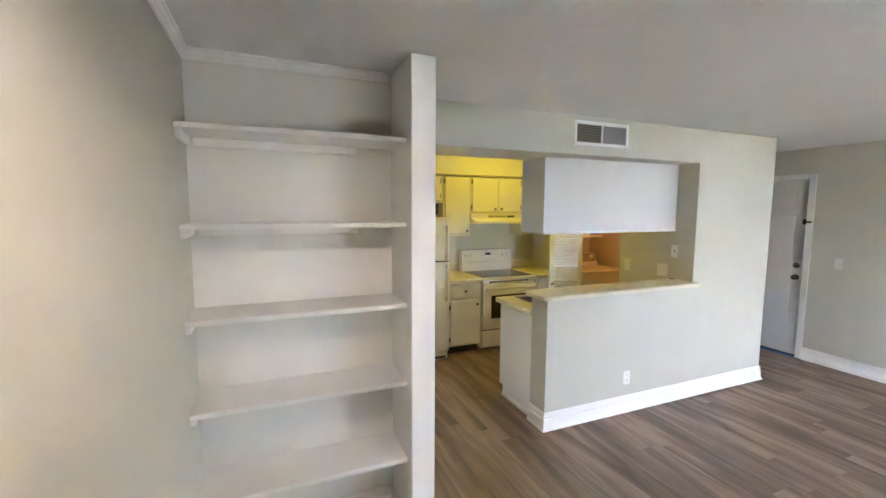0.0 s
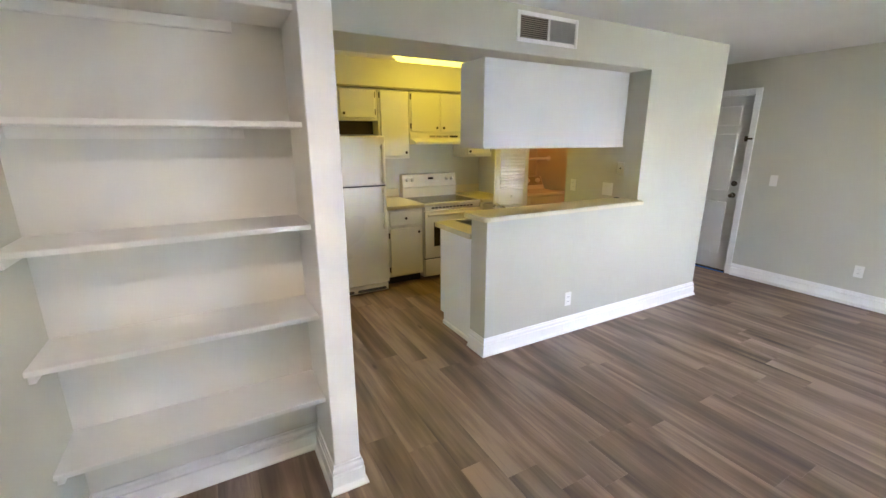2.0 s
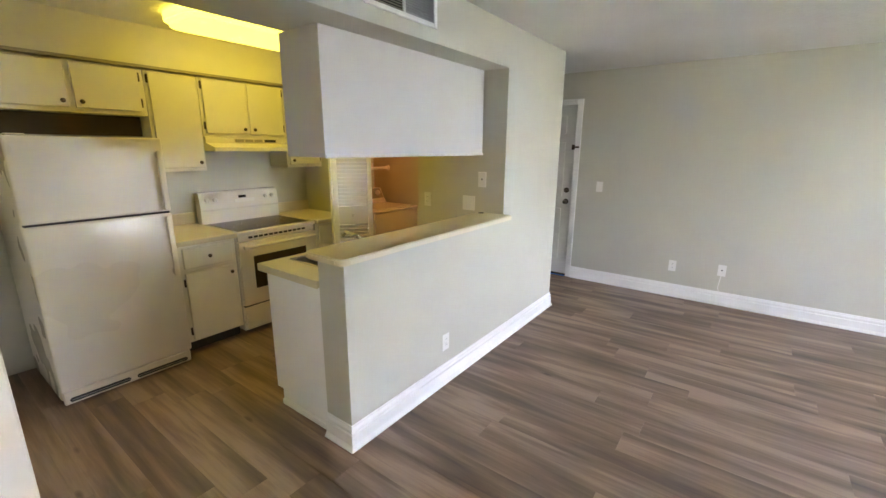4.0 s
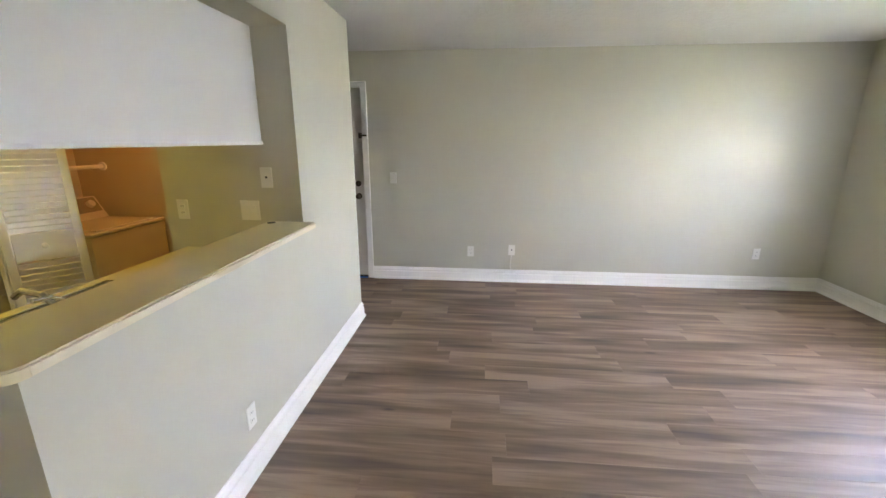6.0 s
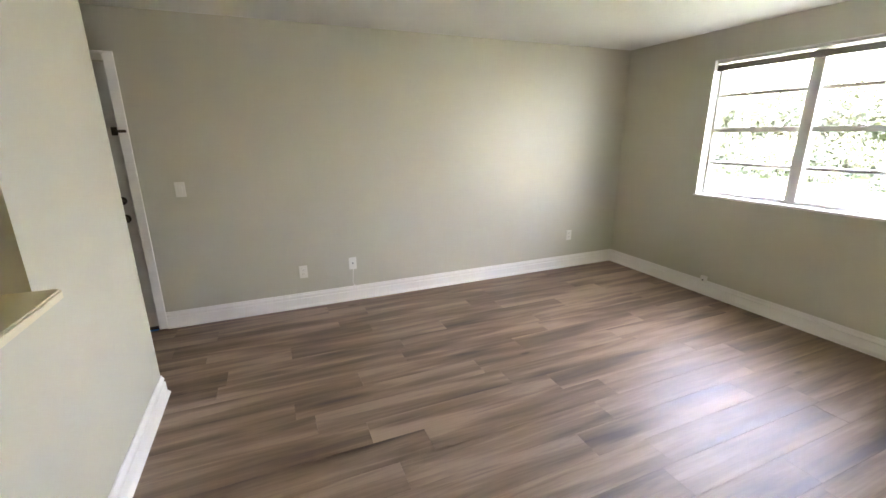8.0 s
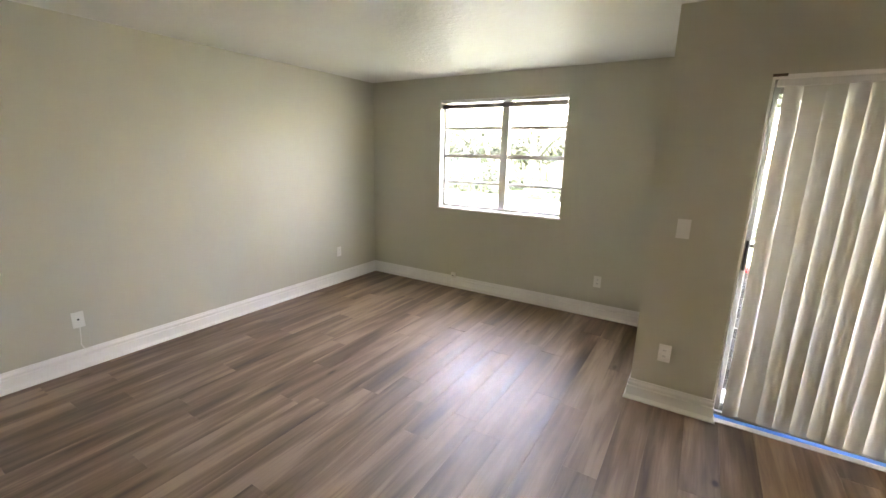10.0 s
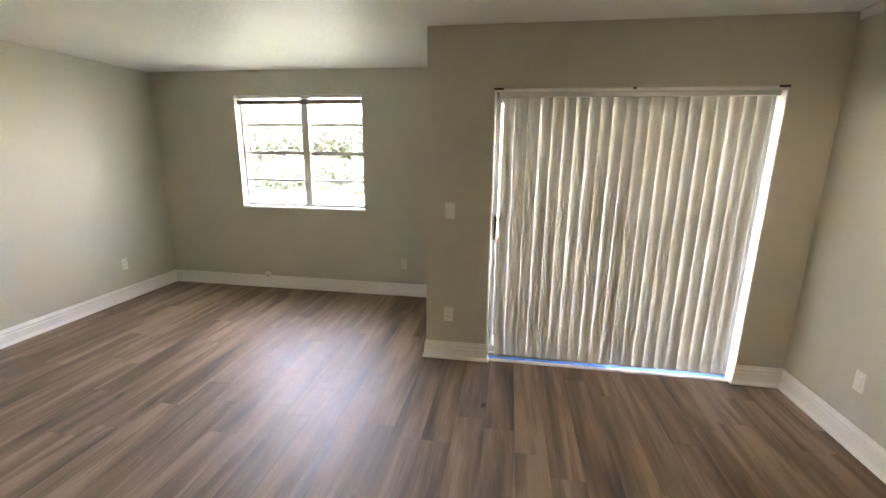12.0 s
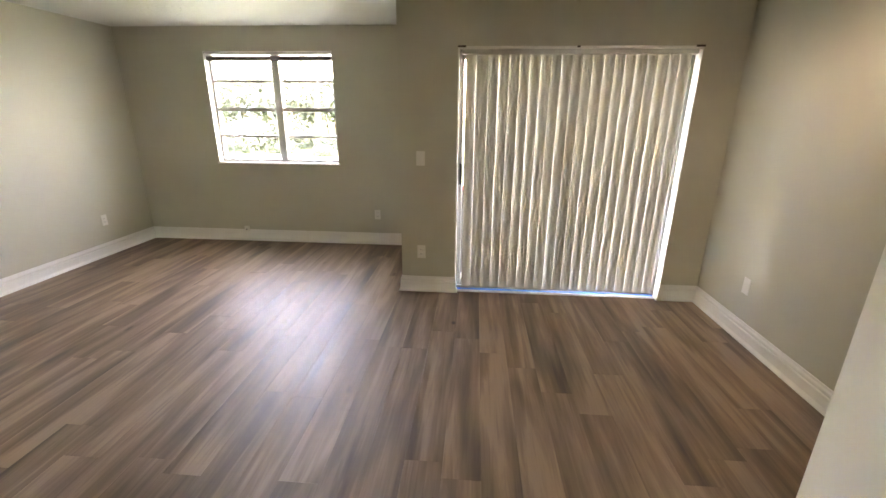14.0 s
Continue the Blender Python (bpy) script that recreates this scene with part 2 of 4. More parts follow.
def ball(bm, c, r, squash=(1, 1, 1), n=14):
    b2 = bmesh.new()
    bmesh.ops.create_uvsphere(b2, u_segments=n, v_segments=8, radius=r)
    for v in b2.verts:
        v.co = Vector((v.co.x * squash[0] + c[0], v.co.y * squash[1] + c[1], v.co.z * squash[2] + c[2]))
    return merge(bm, b2)


def tube(bm, pts, r, n=10):
    for a, b in zip(pts, pts[1:]):
        rod(bm, a, b, r, n=n)
    for p in pts[1:-1]:
        ball(bm, p, r, n=n)
    return bm


def prism(outline, axis, a0, a1):
    """Extrudes a closed outline (pairs) along an axis from a0 to a1. x: pairs are y, z; y: x, z; z: x, y."""
    def at(p, a):
        return {"x": (a, p[0], p[1]), "y": (p[0], a, p[1]), "z": (p[0], p[1], a)}[axis]
    bm = bmesh.new()
    lo, hi = [bm.verts.new(at(p, a0)) for p in outline], [bm.verts.new(at(p, a1)) for p in outline]
    n = len(outline)
    for i in range(n):
        bm.faces.new((lo[i], lo[(i + 1) % n], hi[(i + 1) % n], hi[i]))
    bm.faces.new(lo[::-1])
    bm.faces.new(hi)
    bmesh.ops.recalc_face_normals(bm, faces=bm.faces)
    return bm


def mesh_of(name, bm, material, smooth=False):
    me = bpy.data.meshes.new(name)
    bmesh.ops.recalc_face_normals(bm, faces=bm.faces)
    bm.to_mesh(me)
    bm.free()
    me.materials.append(material)
    if smooth:
        for p in me.polygons:
            p.use_smooth = True
        me.set_sharp_from_angle(angle=radians(40))
    return me


def part(name, bm, material, parent=None, label="", smooth=False):
    ob = new(name, mesh_of(name, bm, material, smooth))
    if parent is not None:
        ob.parent = parent
        if parent.type == "EMPTY":
            ob.matrix_parent_inverse = parent.matrix_basis.inverted()
    if label:
        ob["label"] = label
    return ob


def thing(name, at, label, category, group="", kind=""):
    ob = new(name)
    ob.empty_display_size = 0.1
    ob.matrix_basis = Matrix.Translation(at)
    return tagged(ob, label, category, group, kind)


def structure(name, bm, material, label, category, smooth=False):
    return tagged(part(name, bm, material, smooth=smooth), label, category, kind="structure")


# ---- plan ----
WEST, EAST, SOUTH, JUT, NORTH, TOP = -0.285, 5.765, -1.975, -0.60, 5.17, 2.44
NICHE, PART_W, PART_E, PART_S = 2.312, 0.668, 0.79, 1.962
PONY, PONY_B, PONY_W, OPEN_E, END_E = 2.670, 2.870, 1.995, 3.592, 4.662
JUT_E, SL_W, SL_E, SL_T = 2.30, 0.022, 1.828, 2.035
WIN_W, WIN_E, WIN_B, WIN_T = 3.272, 4.745, 0.972, 2.188
DOOR_S, DOOR_N, DOOR_T = 2.905, 3.815, 2.085
CLO_S, CLO_N, CLO_E = 3.53, 4.40, 4.525

# ---- walls ----
structure("wall_west", boxes((WEST - 0.15, WEST, JUT, NICHE, 0, TOP)), WALL, "plain greige painted wall with a white outlet", "wall")
structure("wall_niche", boxes((WEST - 0.15, PART_W, NICHE, NICHE + 0.12, 0, TOP)), NICHE_BRIGHT, "off-white back wall of the shelf niche, lightened to brighten it", "wall")
# takes the shelf white instead of greige, to brighten the wall end
structure("wall_partition", boxes((PART_W, PART_E, PART_S, NORTH, 0, TOP), bev=0.004), SHELF, "narrow off-white wall end beside the shelf niche, lightened to brighten it", "wall")
structure("wall_kitchen_header", boxes((PART_E, OPEN_E, PONY, 3.145, 2.152, TOP)), WALL, "greige header wall above the wide kitchen pass-through", "wall")
structure("wall_kitchen_front", boxes((OPEN_E, END_E, PONY, PONY_B, 0, TOP)), WALL, "greige wall beside the kitchen pass-through", "wall")
structure("wall_entry_side", boxes((END_E - 0.12, END_E, PONY_B, NORTH, 0, TOP)), WALL, "greige side wall of the entry", "wall")
structure("wall_half_height", boxes((PONY_W, OPEN_E, PONY, PONY_B, 0, 1.052)), WALL, "half-height greige wall between kitchen and living room", "wall")
structure("wall_east", prism([(SOUTH - 0.2, 0), (DOOR_S, 0), (DOOR_S, DOOR_T), (DOOR_N, DOOR_T), (DOOR_N, 0), (4.87, 0), (4.87, TOP), (SOUTH - 0.2, TOP)], "x", EAST, EAST + 0.15), WALL,
          "long greige wall with the white entry door", "wall")
structure("wall_south", boxes((JUT_E, WIN_W, SOUTH - 0.2, SOUTH, 0, TOP), (WIN_E, EAST, SOUTH - 0.2, SOUTH, 0, TOP), (WIN_W, WIN_E, SOUTH - 0.2, SOUTH, 0, WIN_B),
                              (WIN_W, WIN_E, SOUTH - 0.2, SOUTH, WIN_T, TOP)), WALL, "greige wall with a white-framed window", "wall")
structure("wall_jut_side", boxes((JUT_E - 0.2, JUT_E, SOUTH - 0.2, JUT - 0.2, 0, TOP)), WALL, "greige return wall beside the window recess", "wall")
structure("wall_patio", prism([(WEST - 0.15, 0), (SL_W, 0), (SL_W, SL_T), (SL_E, SL_T), (SL_E, 0), (JUT_E, 0), (JUT_E, TOP), (WEST - 0.15, TOP)], "y", JUT - 0.2, JUT), WALL,
          "greige wall around the patio sliding door", "wall")
structure("wall_kitchen_north", boxes((PART_W, END_E, NORTH, NORTH + 0.12, 0, TOP)), WALL, "kitchen back wall behind the range", "wall")
structure("wall_kitchen_east", prism([(PONY_B, 0), (CLO_S, 0), (CLO_S, 2.05), (CLO_N, 2.05), (CLO_N, 0), (NORTH, 0), (NORTH, TOP), (PONY_B, TOP)], "x", OPEN_E, OPEN_E + 0.1), WALL,
          "kitchen side wall with the laundry closet opening", "wall")
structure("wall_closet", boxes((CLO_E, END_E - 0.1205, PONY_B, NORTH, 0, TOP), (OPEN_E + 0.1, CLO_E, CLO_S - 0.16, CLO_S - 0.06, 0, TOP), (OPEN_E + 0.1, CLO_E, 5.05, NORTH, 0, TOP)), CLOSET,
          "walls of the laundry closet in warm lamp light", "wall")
structure("wall_entry_end", boxes((END_E - 0.12, EAST + 0.15, 4.75, 4.87, 0, TOP)), WALL, "plain greige wall at the end of the entry", "wall")
structure("soffit", boxes((PART_E, OPEN_E, 4.852, NORTH, 2.16, TOP)), CABINET, "cream painted soffit above the kitchen cabinets", "soffit")
structure("ceiling", boxes((WEST - 0.15, EAST + 0.15, SOUTH - 0.2, NORTH + 0.12, TOP, TOP + 0.12)), CEIL, "white knockdown textured ceiling", "ceiling")
# unseen slab, made deep enough to block the sun beam at the window
structure("roof", boxes((WEST - 1.6, EAST + 1.6, SOUTH - 1.15, NORTH + 0.6, TOP + 0.5, TOP + 0.62)), STUCCO, "unseen flat slab added above the rooms to block the sun", "roof")
structure("wall_upper", boxes((WEST - 0.15, EAST + 0.15, JUT - 0.2, JUT - 0.05, TOP + 0.12, TOP + 0.5), (JUT_E - 0.2, EAST + 0.15, SOUTH - 0.2, SOUTH - 0.05, TOP + 0.12, TOP + 0.5)), STUCCO, "unseen stucco wall strip below the added slab", "wall")

BASE = [(0, 0), (0.030, 0), (0.030, 0.008), (0.020, 0.024), (0.017, 0.030), (0.016, 0.090), (0.009, 0.095), (0.009, 0.102), (0.014, 0.107), (0.013, 0.118), (0.007, 0.128), (0.006, 0.140), (0, 0.142)]
SHOE = [(0, 0), (0.011, 0), (0.011, 0.030), (0.008, 0.034), (0, 0.036)]
CROWN = [(0, 0), (0.030, 0), (0.030, -0.010), (0.022, -0.014), (0.016, -0.028), (0.010, -0.034), (0.008, -0.046), (0, -0.048)]


def moulding(name, p0, p1, inward, ends, profile, z0=0.0, label="", material=TRIM):
    """A profile run along a wall from p0 to p1; ends: 1 mitred round an outer corner, -1 into an inner one, 0 square."""
    p0, p1, n = Vector((*p0, 0)), Vector((*p1, 0)), Vector((*inward, 0))
    d = (p1 - p0).normalized()
    bm = bmesh.new()
    a = [bm.verts.new(p0 + n * o - d * o * ends[0] + Vector((0, 0, z0 + z))) for o, z in profile]
    b = [bm.verts.new(p1 + n * o + d * o * ends[1] + Vector((0, 0, z0 + z))) for o, z in profile]
    k = len(profile)
    for i in range(k):
        bm.faces.new((a[i], a[(i + 1) % k], b[(i + 1) % k], b[i]))
    bm.faces.new(a[::-1])
    bm.faces.new(b)
    return structure(name, bm, material, label, "trim")


BL = "tall white stepped baseboard along the wall"
moulding("baseboard", (WEST, JUT), (WEST, NICHE), (1, 0), (-1, -1), BASE, label=BL)
moulding("baseboard", (WEST, NICHE), (PART_W, NICHE), (0, -1), (-1, -1), BASE, label="white baseboard under the shelves of the niche")
moulding("baseboard", (PART_W, NICHE), (PART_W, PART_S), (-1, 0), (-1, 1), BASE, label=BL)
moulding("baseboard", (PART_W, PART_S), (PART_E, PART_S), (0, -1), (1, 1), BASE, label="white baseboard round the narrow wall end")
moulding("baseboard", (PART_E, PART_S), (PART_E, NORTH - 0.8), (1, 0), (1, 0), BASE, label=BL)
moulding("baseboard", (PONY_W, PONY), (END_E, PONY), (0, -1), (1, 1), BASE, label="white baseboard along the half-height wall")
moulding("baseboard", (PONY_W, PONY_B), (PONY_W, PONY), (-1, 0), (0, 1), BASE, label=BL)
moulding("baseboard", (END_E, PONY), (END_E, 4.75), (1, 0), (1, -1), BASE, label=BL)
moulding("baseboard", (EAST, SOUTH), (EAST, DOOR_S - 0.066), (-1, 0), (-1, 0), BASE, label=BL)
moulding("baseboard", (JUT_E, SOUTH), (EAST, SOUTH), (0, 1), (-1, -1), BASE, label="white baseboard below the window")
moulding("baseboard", (JUT_E, SOUTH), (JUT_E, JUT), (1, 0), (-1, 1), BASE, label=BL)
moulding("baseboard", (JUT_E, JUT), (SL_E, JUT), (0, 1), (1, 1), BASE, label=BL)
moulding("baseboard", (SL_E, JUT), (SL_E, JUT - 0.05), (-1, 0), (1, 0), BASE, label=BL)
moulding("baseboard", (SL_W, JUT), (WEST, JUT), (0, 1), (1, -1), BASE, label=BL)
moulding("baseboard", (SL_W, JUT), (SL_W, JUT - 0.06), (1, 0), (1, 0), BASE, label=BL)
moulding("shoe_moulding", (2.018, 3.338), (2.018, PONY_B), (-1, 0), (0, 0), SHOE, label="low white shoe moulding at the peninsula end")
moulding("crown_moulding", (WEST, JUT), (WEST, NICHE), (1, 0), (-1, -1), CROWN, TOP, label="small white crown moulding at the ceiling")
moulding("crown_moulding", (WEST, NICHE), (PART_W, NICHE), (0, -1), (-1, -1), CROWN, TOP, label="small white crown moulding over the niche")


# ---- shelves ----
def niche_shelf(z):
    s = thing("shelf", (0.19, NICHE, z - 0.02), "white painted shelf board on cleats in the niche", "shelf", "niche shelves")
    part("board", boxes((WEST + 0.002, PART_W - 0.002, 2.03, NICHE - 0.002, z - 0.021, z), bev=0.002), SHELF, s)
    part("back_cleat", boxes((WEST + 0.03, PART_W - 0.19, NICHE - 0.021, NICHE - 0.001, z - 0.062, z - 0.0215), bev=0.002), SHELF, s)
    part("side_cleat", boxes((WEST + 0.001, WEST + 0.021, 2.055, NICHE - 0.022, z - 0.058, z - 0.0215), bev=0.002), SHELF, s)


for z in (0.460, 0.869, 1.268, 1.668, 2.072):
    niche_shelf(z)


# ---- entry door ----
def entry_door():
    d = thing("door_1", (EAST, (DOOR_S + DOOR_N) / 2, 0), "closed white six-panel entry door with dark hardware", "door", kind="structure")
    X = EAST + 0.02
    leaf = part("leaf", boxes((X, X + 0.044, DOOR_S + 0.004, DOOR_N - 0.004, 0.022, DOOR_T - 0.006), bev=0.003), DOOR_PAINT, d)
    w = (DOOR_N - DOOR_S - 0.11 * 2 - 0.10) / 2
    for y0 in (DOOR_S + 0.125, DOOR_S + 0.125 + w + 0.08):
        for z0, z1 in ((0.22, 0.86), (1.00, 1.66), (1.76, 1.97)):
            part("raised_panel", boxes((X - 0.007, X + 0.002, y0, y0 + w, z0, z1), bev=0.006, seg=2), DOOR_PAINT, leaf)
    bm = boxes((EAST - 0.016, EAST - 0.001, DOOR_S - 0.066, DOOR_S, 0, DOOR_T + 0.062), (EAST - 0.016, EAST - 0.001, DOOR_N, DOOR_N + 0.066, 0, DOOR_T + 0.062), bev=0.004)
    box(bm, EAST - 0.016, EAST - 0.001, DOOR_S, DOOR_N, DOOR_T, DOOR_T + 0.062, bev=0.004)
    box(bm, EAST - 0.021, EAST - 0.001, DOOR_S - 0.066, DOOR_N + 0.066, DOOR_T + 0.05, DOOR_T + 0.064, bev=0.003)
    part("casing", bm, TRIM, d)
    # unseen boxes behind the leaf, added to block daylight leaking round it
    st = boxes((EAST + 0.0655, EAST + 0.149, DOOR_S - 0.001, DOOR_S + 0.03, 0, DOOR_T), (EAST + 0.0655, EAST + 0.149, DOOR_N - 0.03, DOOR_N + 0.001, 0, DOOR_T))
    box(st, EAST + 0.0655, EAST + 0.149, DOOR_S + 0.03, DOOR_N - 0.03, DOOR_T - 0.03, DOOR_T + 0.001)
    part("light_stop", st, TRIM, d)
    part("threshold", boxes((EAST - 0.02, EAST + 0.10, DOOR_S, DOOR_N, 0.001, 0.02), bev=0.004), RUBBER, d, "dark metal threshold")
    part("tape_strip", boxes((EAST - 0.026, EAST - 0.0205, DOOR_S + 0.004, DOOR_N - 0.004, 0.001, 0.012)), TAPE, d, "blue masking tape along the threshold")
    part("deadbolt", ball(rod(bmesh.new(), (X, DOOR_S + 0.070, 1.09), (X - 0.018, DOOR_S + 0.070, 1.09), 0.032), (X - 0.020, DOOR_S + 0.070, 1.09), 0.022, (0.7, 1, 0.5)), BRONZE, d, "dark bronze deadbolt", True)
    kn = rod(bmesh.new(), (X, DOOR_S + 0.070, 0.95), (X - 0.012, DOOR_S + 0.070, 0.95), 0.034)
    rod(kn, (X - 0.012, DOOR_S + 0.070, 0.95), (X - 0.04, DOOR_S + 0.070, 0.95), 0.013)
    ball(kn, (X - 0.052, DOOR_S + 0.070, 0.95), 0.028, (0.8, 1, 1))
    part("knob", kn, BRONZE, d, "round dark metal door knob", True)
    sw = boxes((X - 0.016, X, DOOR_S + 0.006, DOOR_S + 0.045, 1.575, 1.635), bev=0.003)
    box(sw, EAST - 0.034, EAST - 0.016, DOOR_S - 0.055, DOOR_S + 0.03, 1.595, 1.615, bev=0.003)
    part("swing_latch", sw, BRONZE, d, "dark metal swing-bar latch")


entry_door()


# ---- window ----
def main_window():
    w = thing("window_1", ((WIN_W + WIN_E) / 2, SOUTH, WIN_B), "white two-part window with divided panes and a raised blind", "window", kind="structure")
    y0, y1 = SOUTH - 0.13, SOUTH - 0.085
    mid = 3.955
    f = boxes((WIN_W, WIN_W + 0.03, y0, y1, WIN_B, WIN_T), (WIN_E - 0.03, WIN_E, y0, y1, WIN_B, WIN_T), bev=0.003)
    box(f, WIN_W + 0.03, WIN_E - 0.03, y0, y1, WIN_B, WIN_B + 0.035, bev=0.003)
    box(f, WIN_W + 0.03, WIN_E - 0.03, y0, y1, WIN_T - 0.03, WIN_T, bev=0.003)
    part("window_frame", f, WHITE_ALU, w)
    part("mullion", boxes((mid - 0.042, mid + 0.042, y0 - 0.005, y1 + 0.03, WIN_B + 0.035, WIN_T - 0.03), bev=0.004), WHITE_ALU, w, "wide grey-white centre mullion")
    for a, b in ((WIN_W + 0.03, mid - 0.042), (mid + 0.042, WIN_E - 0.03)):
        zs = [WIN_B + 0.035, 1.272, 1.575, 1.882, WIN_T - 0.03]
        for i, z in enumerate(zs[1:4]):
            h = 0.021 if i == 1 else 0.0135
            part("glazing_bar", boxes((a, b, y0 + 0.005, y1 + (0.012 if i == 1 else -0.006), z - h, z + h), bev=0.003), WHITE_ALU, w)
        for z0, z1 in zip(zs, zs[1:]):
            p = part("pane", boxes((a, b, y0 + 0.020, y0 + 0.025, z0, z1)), GLASS, w)
            p.visible_shadow = False
        part("latch", boxes(((a + b) / 2 - 0.03, (a + b) / 2 + 0.03, y1 + 0.010, y1 + 0.026, 1.585, 1.603), bev=0.004), ALU, w)
    part("window_sill", boxes((WIN_W - 0.012, WIN_E + 0.012, y1, SOUTH + 0.014, WIN_B - 0.018, WIN_B + 0.004), bev=0.004), TRIM, w, "thin white sill")
    rev = boxes((WIN_E - 0.006, WIN_E + 0.001, y1, SOUTH + 0.003, WIN_B, WIN_T), (WIN_W - 0.001, WIN_W + 0.006, y1, SOUTH + 0.003, WIN_B, WIN_T))
    box(rev, WIN_W, WIN_E, y1, SOUTH + 0.003, WIN_T - 0.006, WIN_T + 0.001)
    part("reveal", rev, TRIM, w, "white painted reveal")
    b = thing("mini_blind", ((WIN_W + WIN_E) / 2, SOUTH - 0.04, WIN_T - 0.09), "fully raised grey mini blind at the window head", "blind")
    for i in range(9):
        part("slat", boxes((WIN_W + 0.02, WIN_E - 0.02, SOUTH - 0.062, SOUTH - 0.016, WIN_T - 0.094 + i * 0.0055, WIN_T - 0.0895 + i * 0.0055)), DARK_ALU, b)
    part("headrail", boxes((WIN_W + 0.015, mid, SOUTH - 0.062, SOUTH - 0.016, WIN_T - 0.026, WIN_T - 0.008), (mid, WIN_E - 0.015, SOUTH - 0.062, SOUTH - 0.016, WIN_T - 0.028, WIN_T - 0.010), bev=0.002), WHITE_ALU, b)
    for x in (WIN_W + 0.2, mid, WIN_E - 0.2):
        part("cord", rod(bmesh.new(), (x, SOUTH - 0.039, WIN_T - 0.046), (x, SOUTH - 0.039, WIN_T - 0.024), 0.0015, n=6), PLASTIC, b)


main_window()


# ---- patio door and its blind ----
def patio_door():
    d = thing("door_2", ((SL_W + SL_E) / 2, JUT - 0.15, 0), "grey aluminium sliding glass patio door behind a vertical blind", "door", kind="structure")
    y0, y1 = JUT - 0.19, JUT - 0.10
    f = boxes((SL_W, SL_W + 0.03, y0, y1, 0, SL_T), (SL_E - 0.024, SL_E, y0, y1, 0, SL_T), bev=0.003)
    box(f, SL_W, SL_E, y0, y1, SL_T - 0.035, SL_T - 0.001, bev=0.003)
    part("door_frame", f, DARK_ALU, d)
    part("sill_track", boxes((SL_W, SL_E, y0, y1, 0.002, 0.022), (SL_W, SL_E, y0 + 0.03, y0 + 0.036, 0.022, 0.034), bev=0.002), ALU, d)
    mid = (SL_W + SL_E) / 2
    for k, (a, b) in enumerate(((mid - 0.03, SL_E - 0.024), (SL_W + 0.03, mid + 0.03))):
        yy = y1 - 0.04 if k == 0 else y0 + 0.005
        s = boxes((a, a + 0.042, yy, yy + 0.034, 0.03, SL_T - 0.036), (b - 0.026, b, yy, yy + 0.034, 0.03, SL_T - 0.036), bev=0.003)
        box(s, a + 0.042, b - 0.026, yy, yy + 0.034, 0.03, 0.085, bev=0.003)
        box(s, a + 0.042, b - 0.026, yy, yy + 0.034, SL_T - 0.085, SL_T - 0.036, bev=0.003)
        box(s, a + 0.042, b - 0.026, yy + 0.004, yy + 0.03, 1.10, 1.125, bev=0.003)
        leaf = part("sliding_panel" if k == 0 else "fixed_panel", s, DARK_ALU, d)
        for z0, z1 in ((0.085, 1.10), (1.125, SL_T - 0.085)):
            g = part("pane", boxes((a + 0.042, b - 0.026, yy + 0.014, yy + 0.019, z0, z1)), GLASS, leaf)
            g.visible_shadow = False
    part("pull_handle", boxes((SL_E - 0.044, SL_E - 0.026, y1 - 0.005, y1 + 0.018, 0.965, 1.145), bev=0.005), BLACK_WEB, d, "black pull handle")
    part("strike_jamb", boxes((SL_E - 0.012, SL_E + 0.001, y1, JUT + 0.003, 0.0, SL_T), bev=0.002), TRIM, d)
    part("end_jamb", boxes((SL_W - 0.001, SL_W + 0.006, y1, JUT + 0.003, 0.0, SL_T), bev=0.002), TRIM, d, "white painted end jamb")


patio_door()


